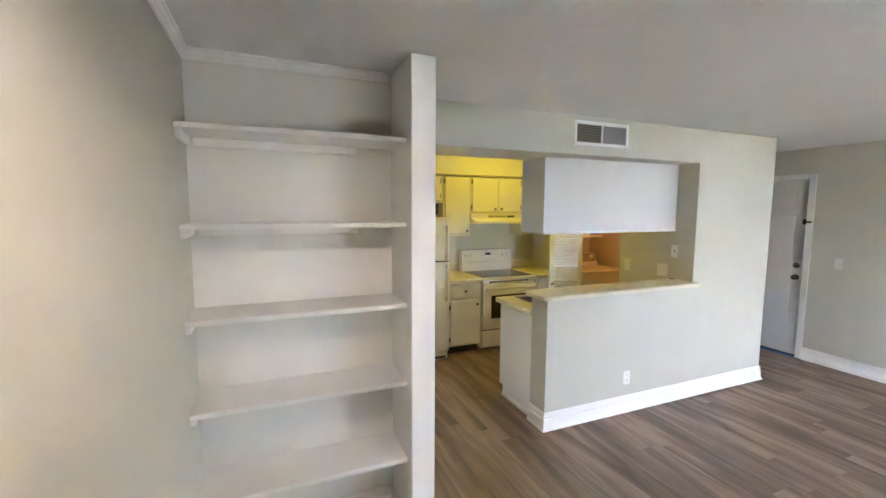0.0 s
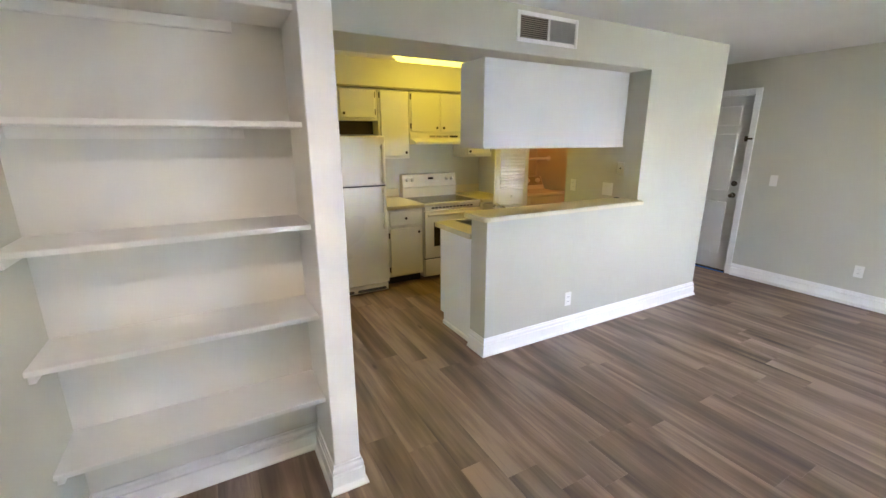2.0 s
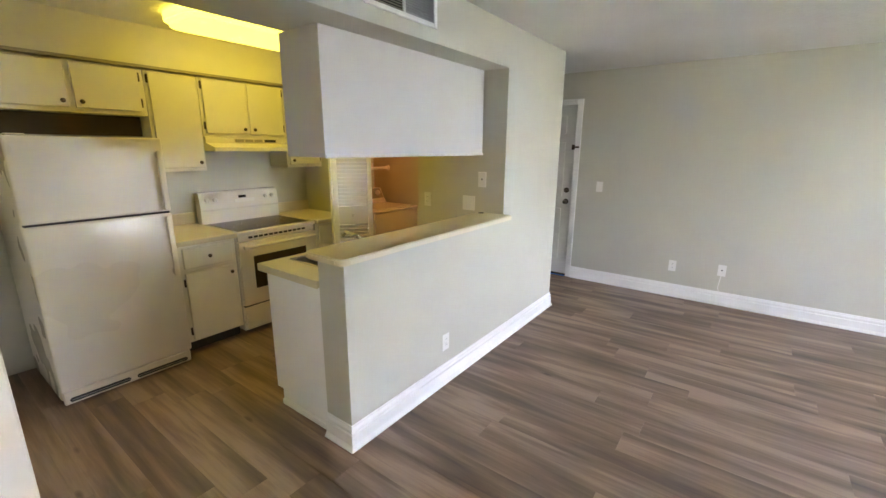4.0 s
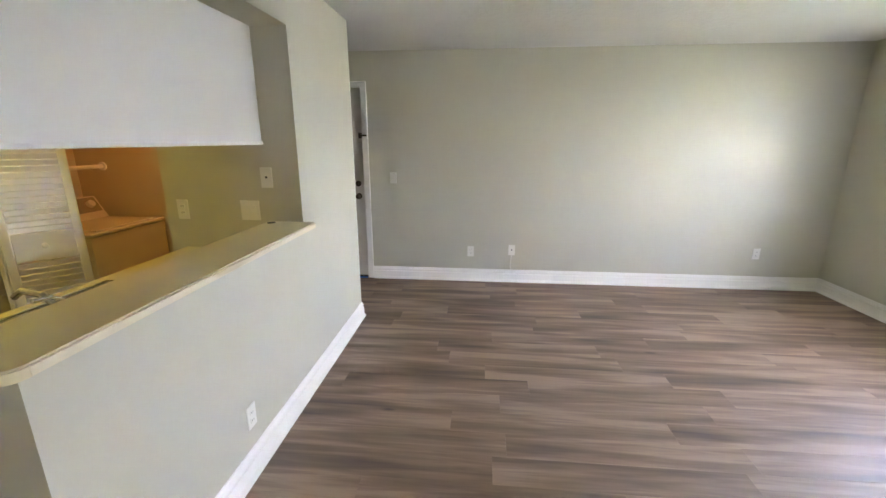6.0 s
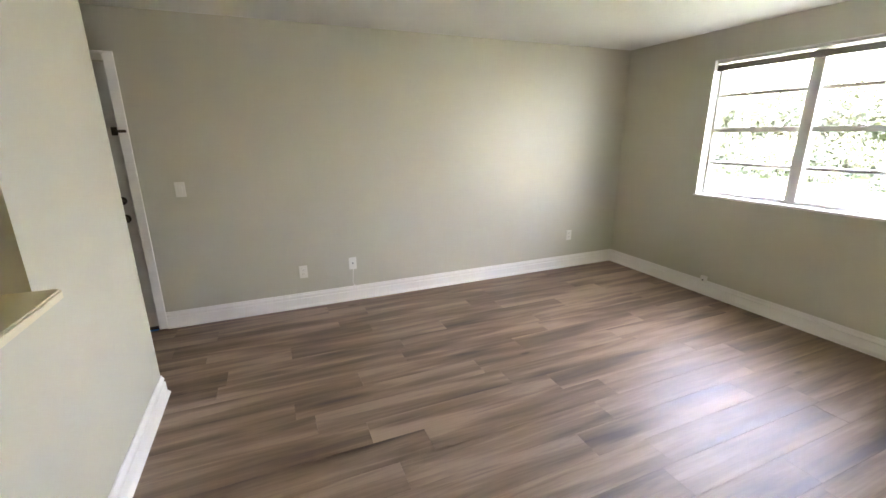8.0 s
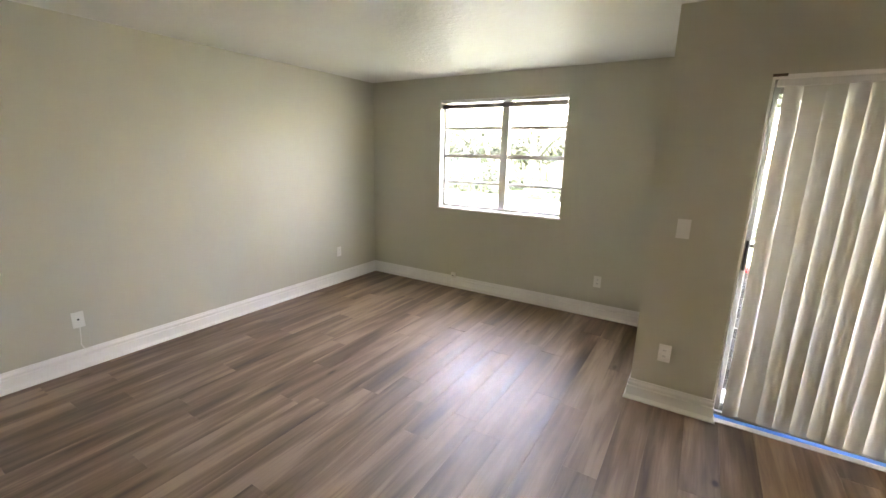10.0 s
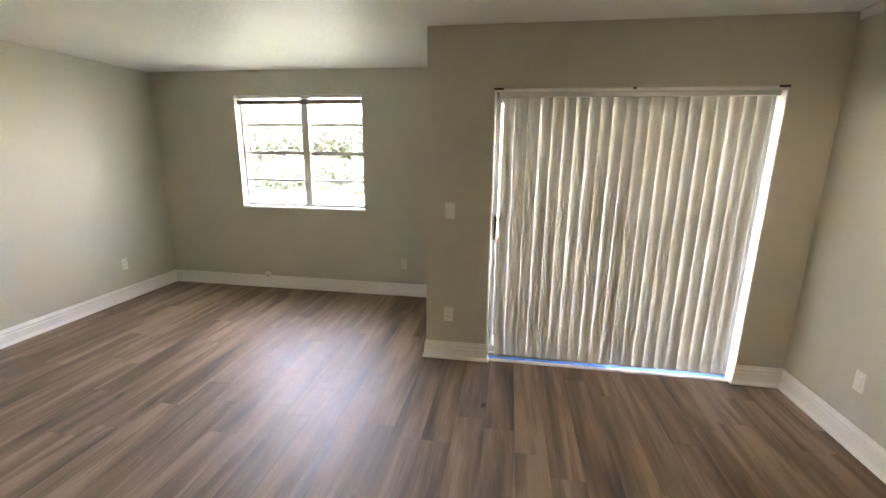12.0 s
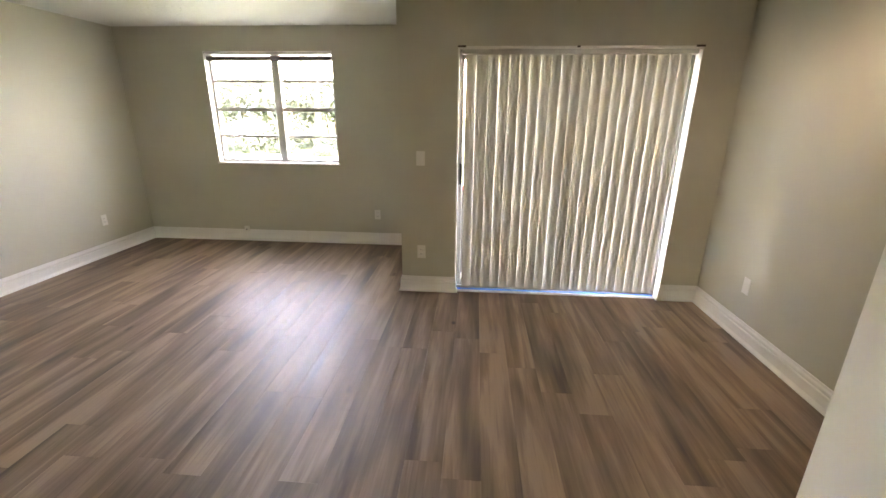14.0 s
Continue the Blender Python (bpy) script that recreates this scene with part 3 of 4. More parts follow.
def vertical_blind():
    b = thing("vertical_blind", ((SL_W + SL_E) / 2, JUT - 0.06, 0.03), "closed off-white vertical blind across the patio door", "blind")
    yc = JUT - 0.068
    part("headrail", boxes((SL_W + 0.01, SL_E - 0.03, yc - 0.022, yc + 0.022, 1.985, 2.020), bev=0.003), WHITE_ALU, b)
    lip = boxes((SL_W + 0.005, SL_E, JUT - 0.012, JUT + 0.006, 2.014, 2.036), bev=0.003)
    part("head_trim", lip, TRIM, b)
    for x in (SL_W + 0.03, (SL_W + SL_E) / 2, SL_E - 0.025):
        part("bracket", boxes((x - 0.035, x + 0.028, JUT + 0.002, JUT + 0.012, 2.026, 2.040), bev=0.002) if x != (SL_W + SL_E) / 2 else boxes((x - 0.012, x + 0.012, JUT + 0.002, JUT + 0.012, 2.024, 2.036), bev=0.002), BRONZE, b, "small dark metal bracket")
    n, half, z0, z1 = 21, 0.046, 0.035, 1.988
    def slat_mesh(nicks=()):
        """One curved slat; nicks: heights at which its edge is chipped."""
        bm = bmesh.new()
        rows = []
        cuts = [(z, 0.0) for z in (z0, z0 + 0.02, 0.7, 1.35, z1)]
        for z in nicks:
            cuts += [(z - 0.032, 0.0), (z - 0.022, 0.009), (z - 0.004, 0.005), (z + 0.010, 0.012), (z + 0.020, 0.0)]
        for z, bite in sorted(cuts):
            ring = []
            for side in (0.0006, -0.0006):
                seq = range(7) if side > 0 else range(6, -1, -1)
                for i in seq:
                    u = i / 3 - 1
                    ring.append(bm.verts.new((u * half - (bite if i == 6 else 0.0), 0.011 * (1 - u * u) + side, z)))
            rows.append(ring)
        for r0, r1 in zip(rows, rows[1:]):
            for i in range(14):
                bm.faces.new((r0[i], r0[(i + 1) % 14], r1[(i + 1) % 14], r1[i]))
        bm.faces.new(rows[0][::-1])
        bm.faces.new(rows[-1])
        return mesh_of("slat", bm, SLAT, True)

    whole = slat_mesh()
    chipped = {5: slat_mesh((0.40,)), 14: slat_mesh((0.43, 1.02))}
    rnd = random.Random(4)
    x_left, x_right = SL_W + 0.098, 1.715
    for i in range(n):
        x = x_left + (x_right - x_left) * i / (n - 1)
        s = new("slat", chipped.get(i, whole))
        s.parent = b
        turn = SLAT_TURN + rnd.uniform(-0.9, 0.9) + {3: -5, 19: 3, 20: 32}.get(i, 0)
        x += 0.006 if i == n - 1 else 0.0
        s.matrix_basis = b.matrix_basis.inverted() @ pose(x, yc, rnd.uniform(-0.004, 0.004), rnd.uniform(-0.12, 0.12), rnd.uniform(-0.12, 0.12), turn)
        part("carrier_clip", boxes((x - 0.007, x + 0.007, yc - 0.004, yc + 0.004, 1.97, 1.988)), PLASTIC, b)


SLAT_TURN = -12.0
vertical_blind()
tagged(part("painters_tape", boxes((SL_W, SL_E, JUT - 0.085, JUT - 0.045, 0.003, 0.0055)), TAPE), "blue masking tape along the patio door threshold", "tape")
tagged(part("threshold_strip", boxes((SL_W + 0.03, SL_E - 0.03, JUT - 0.045, JUT + 0.004, 0.003, 0.006), bev=0.001), MORTAR), "pale filler strip in front of the patio door", "threshold")


# ---- electrical plates ----
def plate(name, at, inward, label, category, gang=1, holes="duplex", group=""):
    """A wall plate at a wall point; inward: the wall's normal."""
    t = thing(name, at, label, category, group)
    n = Vector((*inward, 0))
    s = Vector((-n.y, n.x, 0))

    def bx(u0, u1, v0, v1, d0, d1, bev=0.0):
        lo = Vector(at) + s * u0 + n * d0
        hi = Vector(at) + s * u1 + n * d1
        return boxes((min(lo.x, hi.x), max(lo.x, hi.x), min(lo.y, hi.y), max(lo.y, hi.y), at[2] + v0, at[2] + v1), bev=bev)
    w = 0.036 + 0.023 * (gang - 1)
    part("cover_plate", bx(-w, w, -0.059, 0.059, 0.0, 0.006, 0.002), PLASTIC, t)
    for g in range(gang):
        u = (g - (gang - 1) / 2) * 0.046
        if holes == "duplex":
            for v in (-0.020, 0.020):
                sock = part("socket", bx(u - 0.016, u + 0.016, v - 0.014, v + 0.014, 0.006, 0.0085, 0.002), PLASTIC, t)
                for du in (-0.006, 0.006):
                    part("slot", bx(u + du - 0.0012, u + du + 0.0012, v - 0.003, v + 0.006, 0.0085, 0.0092), SLOT, sock)
        elif holes == "rocker":
            part("rocker", bx(u - 0.016, u + 0.016, -0.033, 0.033, 0.006, 0.010, 0.002), PLASTIC, t)
        elif holes == "jack":
            part("jack", bx(u - 0.006, u + 0.006, -0.004, 0.008, 0.006, 0.0075), SLOT, t)
    return t


OL = "white duplex outlet on the greige wall"
plate("outlet", (EAST, 1.718, 0.345), (-1, 0), OL, "outlet")
plate("outlet", (EAST, 1.262, 0.370), (-1, 0), "white cable jack plate with a hanging wire", "outlet", holes="jack")
plate("outlet", (EAST, -1.30, 0.390), (-1, 0), OL, "outlet")
plate("outlet", (2.834, SOUTH, 0.372), (0, 1), "white duplex outlet on the wall below the window", "outlet")
plate("outlet", (2.124, JUT, 0.374), (0, 1), "white duplex outlet beside the patio door", "outlet")
plate("outlet", (WEST, 0.0, 0.392), (1, 0), "white outlet low on the side wall", "outlet", holes="rocker")
plate("outlet", (2.840, PONY, 0.300), (0, -1), "white duplex outlet low on the half-height wall", "outlet")
plate("light_switch", (EAST, 2.578, 1.155), (-1, 0), "white rocker switch beside the entry door", "switch", holes="rocker")
plate("light_switch", (2.125, JUT, 1.190), (0, 1), "white rocker switch beside the patio door", "switch", holes="rocker")
plate("outlet", (OPEN_E, 3.420, 1.150), (-1, 0), "white outlet on the kitchen side wall", "outlet")
plate("light_switch", (OPEN_E, 2.990, 1.150), (-1, 0), "white double plate above the kitchen counter", "switch", gang=2, holes="rocker")
plate("light_switch", (OPEN_E, 2.868, 1.345), (-1, 0), "white single plate inside the pass-through", "switch", holes="jack")
cable = tube(bmesh.new(), [(EAST - 0.012, 1.262, 0.315), (EAST - 0.02, 1.268, 0.26), (EAST - 0.022, 1.275, 0.19), (EAST - 0.025, 1.262, 0.150), (EAST - 0.028, 1.225, 0.146)], 0.0035, 8)
tagged(part("cable", cable, PLASTIC, smooth=True), "short white coaxial cable hanging from a wall jack", "cable")
jb = thing("phone_jack_box", (4.505, SOUTH, 0.14), "small white surface-mount jack box on the baseboard", "jack box")
part("body", boxes((4.475, 4.535, SOUTH + 0.001, SOUTH + 0.028, 0.120, 0.185), bev=0.004), PLASTIC, jb)
part("port", boxes((4.498, 4.512, SOUTH + 0.028, SOUTH + 0.030, 0.140, 0.152)), SLOT, jb)


# ---- air vent ----
def air_vent():
    v = thing("air_vent", (2.455, PONY, 2.31), "white ceiling-high air vent grille with two louvred halves", "vent")
    y = PONY
    f = boxes((2.185, 2.211, y - 0.012, y, 2.222, 2.406), (2.699, 2.725, y - 0.012, y, 2.222, 2.406), bev=0.003)
    for z0, z1 in ((2.222, 2.247), (2.381, 2.406)):
        box(f, 2.211, 2.699, y - 0.012, y, z0, z1, bev=0.003)
    box(f, 2.448, 2.464, y - 0.012, y, 2.247, 2.381, bev=0.002)
    part("frame", f, TRIM, v)
    # the black sheet paints the duct's inner shade; no duct is built
    part("backing", boxes((2.211, 2.456, y - 0.002, y - 0.001, 2.247, 2.381)), SLOT, v, "black sheet for the shade inside the duct behind the left louvres")
    part("backing", boxes((2.456, 2.699, y - 0.002, y - 0.001, 2.247, 2.381)), ALU, v, "flat grey sheet behind the right louvres")
    for k, (a, b) in enumerate(((2.211, 2.448), (2.464, 2.699))):
        for i in range(11):
            z = 2.2525 + i * 0.0122
            sl = prism([(y - 0.011, z - 0.003), (y - 0.010, z - 0.004), (y - 0.003, z + (0.003 if k == 0 else 0.0075)), (y - 0.004, z + 0.005)], "x", a, b)
            part("louvre", sl, ALU if k else GAP, v)


air_vent()


# ---- peninsula ----
def peninsula():
    cap_out = []
    for cx, cy, a0 in ((1.960, 2.630, 180), (3.565, 2.605, 270), (3.57, 2.862, 0), (1.960, 2.837, 90)):
        r = 0.045 if cx < 2 else 0.02
        for k in range(5):
            a = radians(a0 + k * 22.5)
            cap_out.append((cx + r * math.cos(a), cy + r * math.sin(a)))
    cap = prism(cap_out, "z", 1.053, 1.087)
    bmesh.ops.bevel(cap, geom=[e for e in cap.edges if abs(e.verts[0].co.z - e.verts[1].co.z) < 1e-6], offset=0.006, segments=2, affect="EDGES")
    bar = thing("bar_top", (2.75, 2.735, 1.053), "cream laminate bar top on the half-height wall", "bar top")
    part("slab", cap, LAMINATE, bar, smooth=True)
    # thin strips put the light on the bar's edge into colour
    part("lit_edge_strip", boxes((1.962, 3.563, 2.5815, 2.5848, 1.058, 1.082), bev=0.001), EDGE, bar, "paler strip painted as light on the bar top edge")
    part("lit_edge_strip", boxes((1.9115, 1.9148, 2.632, 2.835, 1.058, 1.082), bev=0.001), EDGE, bar, "paler strip painted as light on the bar top edge")
    tagged(part("grommet", rod(bmesh.new(), (3.535, 2.838, 1.0872), (3.535, 2.838, 1.090), 0.024, n=20), SLOT), "small black grommet in the bar top", "grommet")
    w = thing("worktop", (2.8, 3.1, 0.875), "cream laminate kitchen worktop on the peninsula", "worktop")
    z0, z1 = 0.877, 0.915
    sx0, sx1, sy0, sy1 = 2.16, 2.92, 2.95, 3.345
    bm = boxes((1.985, sx0, PONY_B, 3.425, z0, z1), (sx1, OPEN_E, PONY_B, 3.425, z0, z1), (sx0, sx1, PONY_B, sy0, z0, z1), (sx0, sx1, sy1, 3.425, z0, z1))
    part("slab", bm, LAMINATE, w)
    part("front_edge", boxes((1.983, OPEN_E, 3.4255, 3.432, z0 - 0.004, z1 + 0.001), (1.979, 1.9845, PONY_B, 3.432, z0 - 0.004, z1 + 0.001), bev=0.002), LAMINATE, w)
    s = thing("sink", ((sx0 + sx1) / 2, 3.15, 0.74), "stainless steel drop-in kitchen sink with two bowls", "sink")
    rim = boxes((sx0 - 0.018, sx1 + 0.018, sy0 - 0.018, sy0, z1 + 0.001, z1 + 0.007), (sx0 - 0.018, sx1 + 0.018, sy1, sy1 + 0.018, z1 + 0.001, z1 + 0.007), bev=0.002)
    box(rim, sx0 - 0.018, sx0, sy0, sy1, z1 + 0.001, z1 + 0.007, bev=0.002)
    box(rim, sx1, sx1 + 0.018, sy0, sy1, z1 + 0.001, z1 + 0.007, bev=0.002)
    box(rim, 2.53, 2.56, sy0, sy1, z1 - 0.02, z1 + 0.003, bev=0.002)
    part("rim", rim, CHROME, s)
    for a, b in ((sx0, 2.53), (2.56, sx1)):
        bowl = boxes((a, b, sy0, sy1, 0.738, 0.742), (a, a + 0.003, sy0, sy1, 0.742, z1), (b - 0.003, b, sy0, sy1, 0.742, z1), (a, b, sy0, sy0 + 0.003, 0.742, z1), (a, b, sy1 - 0.003, sy1, 0.742, z1))
        bw = part("bowl", bowl, STEEL, s)
        part("drain", rod(bmesh.new(), ((a + b) / 2, 3.15, 0.742), ((a + b) / 2, 3.15, 0.745), 0.045, n=20), CHROME, bw)
    f = thing("faucet", (2.34, 2.90, z1), "low chrome kitchen faucet with a lever handle", "faucet")
    part("base", boxes((2.22, 2.46, 2.882, 2.93, z1 + 0.001, z1 + 0.022), bev=0.008, seg=2), CHROME, f, smooth=True)
    body = rod(bmesh.new(), (2.34, 2.90, z1 + 0.02), (2.34, 2.90, z1 + 0.13), 0.024, 0.021, 18)
    ball(body, (2.34, 2.90, z1 + 0.135), 0.026)
    part("body", body, CHROME, f, smooth=True)
    part("spout", tube(bmesh.new(), [(2.34, 2.905, z1 + 0.11), (2.36, 3.00, z1 + 0.165), (2.375, 3.09, z1 + 0.170), (2.38, 3.13, z1 + 0.145)], 0.011), CHROME, f, smooth=True)
    part("lever", tube(bmesh.new(), [(2.34, 2.90, z1 + 0.155), (2.30, 2.90, z1 + 0.185), (2.25, 2.905, z1 + 0.19)], 0.007), CHROME, f, smooth=True)
    b = thing("base_cabinet", (2.8, 3.1, 0), "white painted peninsula base cabinet with a plain end panel", "cabinet")
    part("body", boxes((2.055, OPEN_E - 0.004, PONY_B + 0.002, 3.37, 0.10, 0.72), (2.055, 2.14, PONY_B + 0.002, 3.37, 0.72, 0.876), (2.94, OPEN_E - 0.004, PONY_B + 0.002, 3.37, 0.72, 0.876)), CABINET, b)
    part("end_panel", boxes((2.018, 2.0545, PONY_B + 0.002, 3.40, 0.10, 0.876), (2.018, 2.0545, PONY_B + 0.002, 3.34, 0.0, 0.10)), TRIM, b)
    part("toe_kick", boxes((2.055, OPEN_E - 0.004, 3.26, 3.30, 0.0, 0.10)), GAP, b)
    for i in range(4):
        a = 2.07 + i * 0.38
        door = part("door", boxes((a, a + 0.36, 3.3705, 3.389, 0.13, 0.70), bev=0.004), CABINET, b)
        part("knob", ball(bmesh.new(), (a + (0.32 if i % 2 == 0 else 0.04), 3.402, 0.64), 0.014), NICKEL, door, smooth=True)
        part("drawer_front", boxes((a, a + 0.36, 3.3705, 3.389, 0.725, 0.86), bev=0.004), CABINET, b)
    u = thing("wall_cabinet", (2.84, 3.03, 1.535), "white hanging cabinet over the peninsula with a plain back", "cabinet", "upper kitchen cabinets")
    part("body", boxes((2.084, OPEN_E - 0.003, 2.873, 3.19, 1.537, 2.151), bev=0.002), PANEL, u)
    part("bottom_trim", boxes((2.083, OPEN_E - 0.003, 2.864, 2.8725, 1.533, 1.552), bev=0.003), PANEL, u)
    for i in range(3):
        a = 2.10 + i * 0.495
        door = part("door", boxes((a, a + 0.475, 3.1905, 3.208, 1.56, 2.14), bev=0.004), CABINET, u)
        part("knob", ball(bmesh.new(), (a + 0.43, 3.22, 1.62), 0.014), NICKEL, door, smooth=True)


peninsula()


# ---- kitchen cabinets on the back wall ----
def knob(at, parent):
    bm = rod(bmesh.new(), at, (at[0], at[1] - 0.014, at[2]), 0.006, n=10)
    ball(bm, (at[0], at[1] - 0.020, at[2]), 0.015, (1, 0.7, 1), 12)
    part("knob", bm, BRONZE, parent, "small round dark metal knob", True)


def hinge(x, y, z, parent):
    bm = boxes((x - 0.009, x + 0.009, y - 0.005, y + 0.001, z - 0.028, z + 0.028), bev=0.002)
    rod(bm, (x, y - 0.007, z - 0.031), (x, y - 0.007, z + 0.031), 0.006, n=8)
    part("hinge", bm, BRONZE, parent, "dark exposed hinge")


def upper(x0, x1, z0, doors, label):
    """doors: rows of x0, x1, the side of the knob (-1 left, 1 right)."""
    c = thing("wall_cabinet", ((x0 + x1) / 2, 5.0, z0), label, "cabinet", "upper kitchen cabinets")
    part("body", boxes((x0, x1, 4.870, NORTH - 0.002, z0, 2.140), bev=0.002), CABINET, c)
    for a, b, side in doors:
        d = part("door", boxes((a, b, 4.850, 4.8695, z0 + 0.028, 2.125), bev=0.005), CABINET, c)
        knob(((b - 0.035) if side > 0 else (a + 0.035), 4.850, z0 + 0.07), d)
        hx = a - 0.004 if side > 0 else b + 0.004
        for hz in (z0 + 0.09, 2.075):
            hinge(hx, 4.864, hz, d)
    return c


upper(1.16, 2.035, 1.805, [(1.19, 1.585, 1), (1.615, 2.0, -1)], "cream cabinet above the refrigerator")
upper(2.040, 2.412, 1.388, [(2.062, 2.395, 1)], "tall cream wall cabinet beside the range hood")
upper(2.417, 3.176, 1.665, [(2.440, 2.800, 1), (2.822, 3.158, -1)], "cream two-door cabinet above the range hood")
upper(3.181, OPEN_E - 0.003, 1.388, [(3.205, 3.560, -1)], "cream wall cabinet at the corner")
# shadow line between cabinets and soffit, drawn as a dark strip
structure("shadow_line_strip", boxes((PART_E, OPEN_E - 0.002, 4.838, 4.8515, 2.141, 2.163), bev=0.003), GAP, "thin dark strip drawn as the shadow line above the kitchen cabinets", "trim")


# added dark sheet; it carries the gap's shade in its colour
part("recess_shade_sheet", boxes((1.17, 2.03, 5.02, 5.04, 1.66, 1.804)), RECESS_SHADE, [o for o in bpy.data.objects if o.name == "wall_cabinet.001"][0], "dark sheet painted as the shade in the gap over the refrigerator")


def base_unit(x0, x1, label, drawer=True):
    c = thing("base_cabinet", ((x0 + x1) / 2, 4.8, 0), label, "cabinet", "base kitchen cabinets")
    part("body", boxes((x0, x1, 4.478, NORTH - 0.002, 0.10, 0.868)), CABINET, c)
    # toe kick coloured near black to deepen the shade under the cabinet
    part("toe_kick", boxes((x0, x1, 4.55, 4.57, 0.0, 0.10)), SLOT, c)
    d = part("door", boxes((x0 + 0.03, x1 - 0.03, 4.458, 4.4775, 0.115, 0.655), bev=0.005), CABINET, c)
    knob((x1 - 0.06, 4.458, 0.60), d)
    for hz in (0.19, 0.58):
        hinge(x0 + 0.026, 4.474, hz, d)
    f = part("drawer_front", boxes((x0 + 0.03, x1 - 0.03, 4.458, 4.4775, 0.685, 0.845), bev=0.005), CABINET, c)
    knob(((x0 + x1) / 2, 4.458, 0.765), f)


base_unit(1.945, 2.375, "cream base cabinet with a drawer beside the range")
base_unit(3.165, OPEN_E - 0.004, "cream base cabinet with a drawer in the corner")
for a, b in ((1.935, 2.383), (3.157, OPEN_E - 0.002)):
    w = thing("worktop", ((a + b) / 2, 4.8, 0.87), "cream laminate worktop beside the range", "worktop")
    part("slab", boxes((a, b, 4.432, NORTH - 0.002, 0.870, 0.908), bev=0.004), LAMINATE, w)
    part("backsplash", boxes((a, b, NORTH - 0.022, NORTH - 0.002, 0.9085, 1.01), bev=0.003), LAMINATE, w)


def refrigerator():
    x0, x1, yf = 1.155, 1.908, 4.350
    r = thing("refrigerator", ((x0 + x1) / 2, 4.75, 0), "bisque top-freezer refrigerator standing beside the base cabinet", "refrigerator")
    part("body", boxes((x0 + 0.004, x1 - 0.004, yf + 0.062, 5.10, 0.03, 1.632), bev=0.006), APPLIANCE, r)
    low = part("fridge_door", boxes((x0, x1, yf, yf + 0.058, 0.105, 1.140), bev=0.014, seg=3), APPLIANCE, r, smooth=True)
    top = part("freezer_door", boxes((x0, x1, yf, yf + 0.058, 1.152, 1.640), bev=0.014, seg=3), APPLIANCE, r, smooth=True)
    part("gasket", boxes((x0 + 0.012, x1 - 0.012, yf + 0.010, yf + 0.061, 1.138, 1.155)), SLOT, r)
    for z0, z1, door in ((0.70, 1.125, low), (1.165, 1.56, top)):
        h = boxes((x1 - 0.055, x1 - 0.025, yf - 0.045, yf - 0.022, z0, z1), bev=0.009, seg=2)
        box(h, x1 - 0.053, x1 - 0.027, yf - 0.024, yf + 0.004, z0 + 0.01, z0 + 0.05, bev=0.006)
        box(h, x1 - 0.053, x1 - 0.027, yf - 0.024, yf + 0.004, z1 - 0.05, z1 - 0.01, bev=0.006)
        part("handle", h, APPLIANCE, door, "bisque vertical handle", True)
    part("hinge_cover", boxes((x0 + 0.02, x0 + 0.10, yf + 0.01, yf + 0.09, 1.640, 1.652), bev=0.004), APPLIANCE, r)
    g = part("toe_grille", boxes((x0 + 0.01, x1 - 0.01, yf + 0.015, yf + 0.05, 0.012, 0.098), bev=0.006), APPLIANCE, r)
    for a in (x0 + 0.035, x0 + 0.395):
        slot = prism([(a + 0.010, 0.026), (a + 0.312, 0.026), (a + 0.322, 0.036), (a + 0.322, 0.044), (a + 0.312, 0.054), (a + 0.010, 0.054), (a, 0.044), (a, 0.036)], "y", yf + 0.0125, yf + 0.016)
        gs = part("grille_slot", slot, SLOT, g, "dark rounded slot")
        part("grille_bar", boxes((a + 0.008, a + 0.314, yf + 0.0105, yf + 0.0125, 0.0385, 0.0415)), DARK_ALU, gs)


refrigerator()


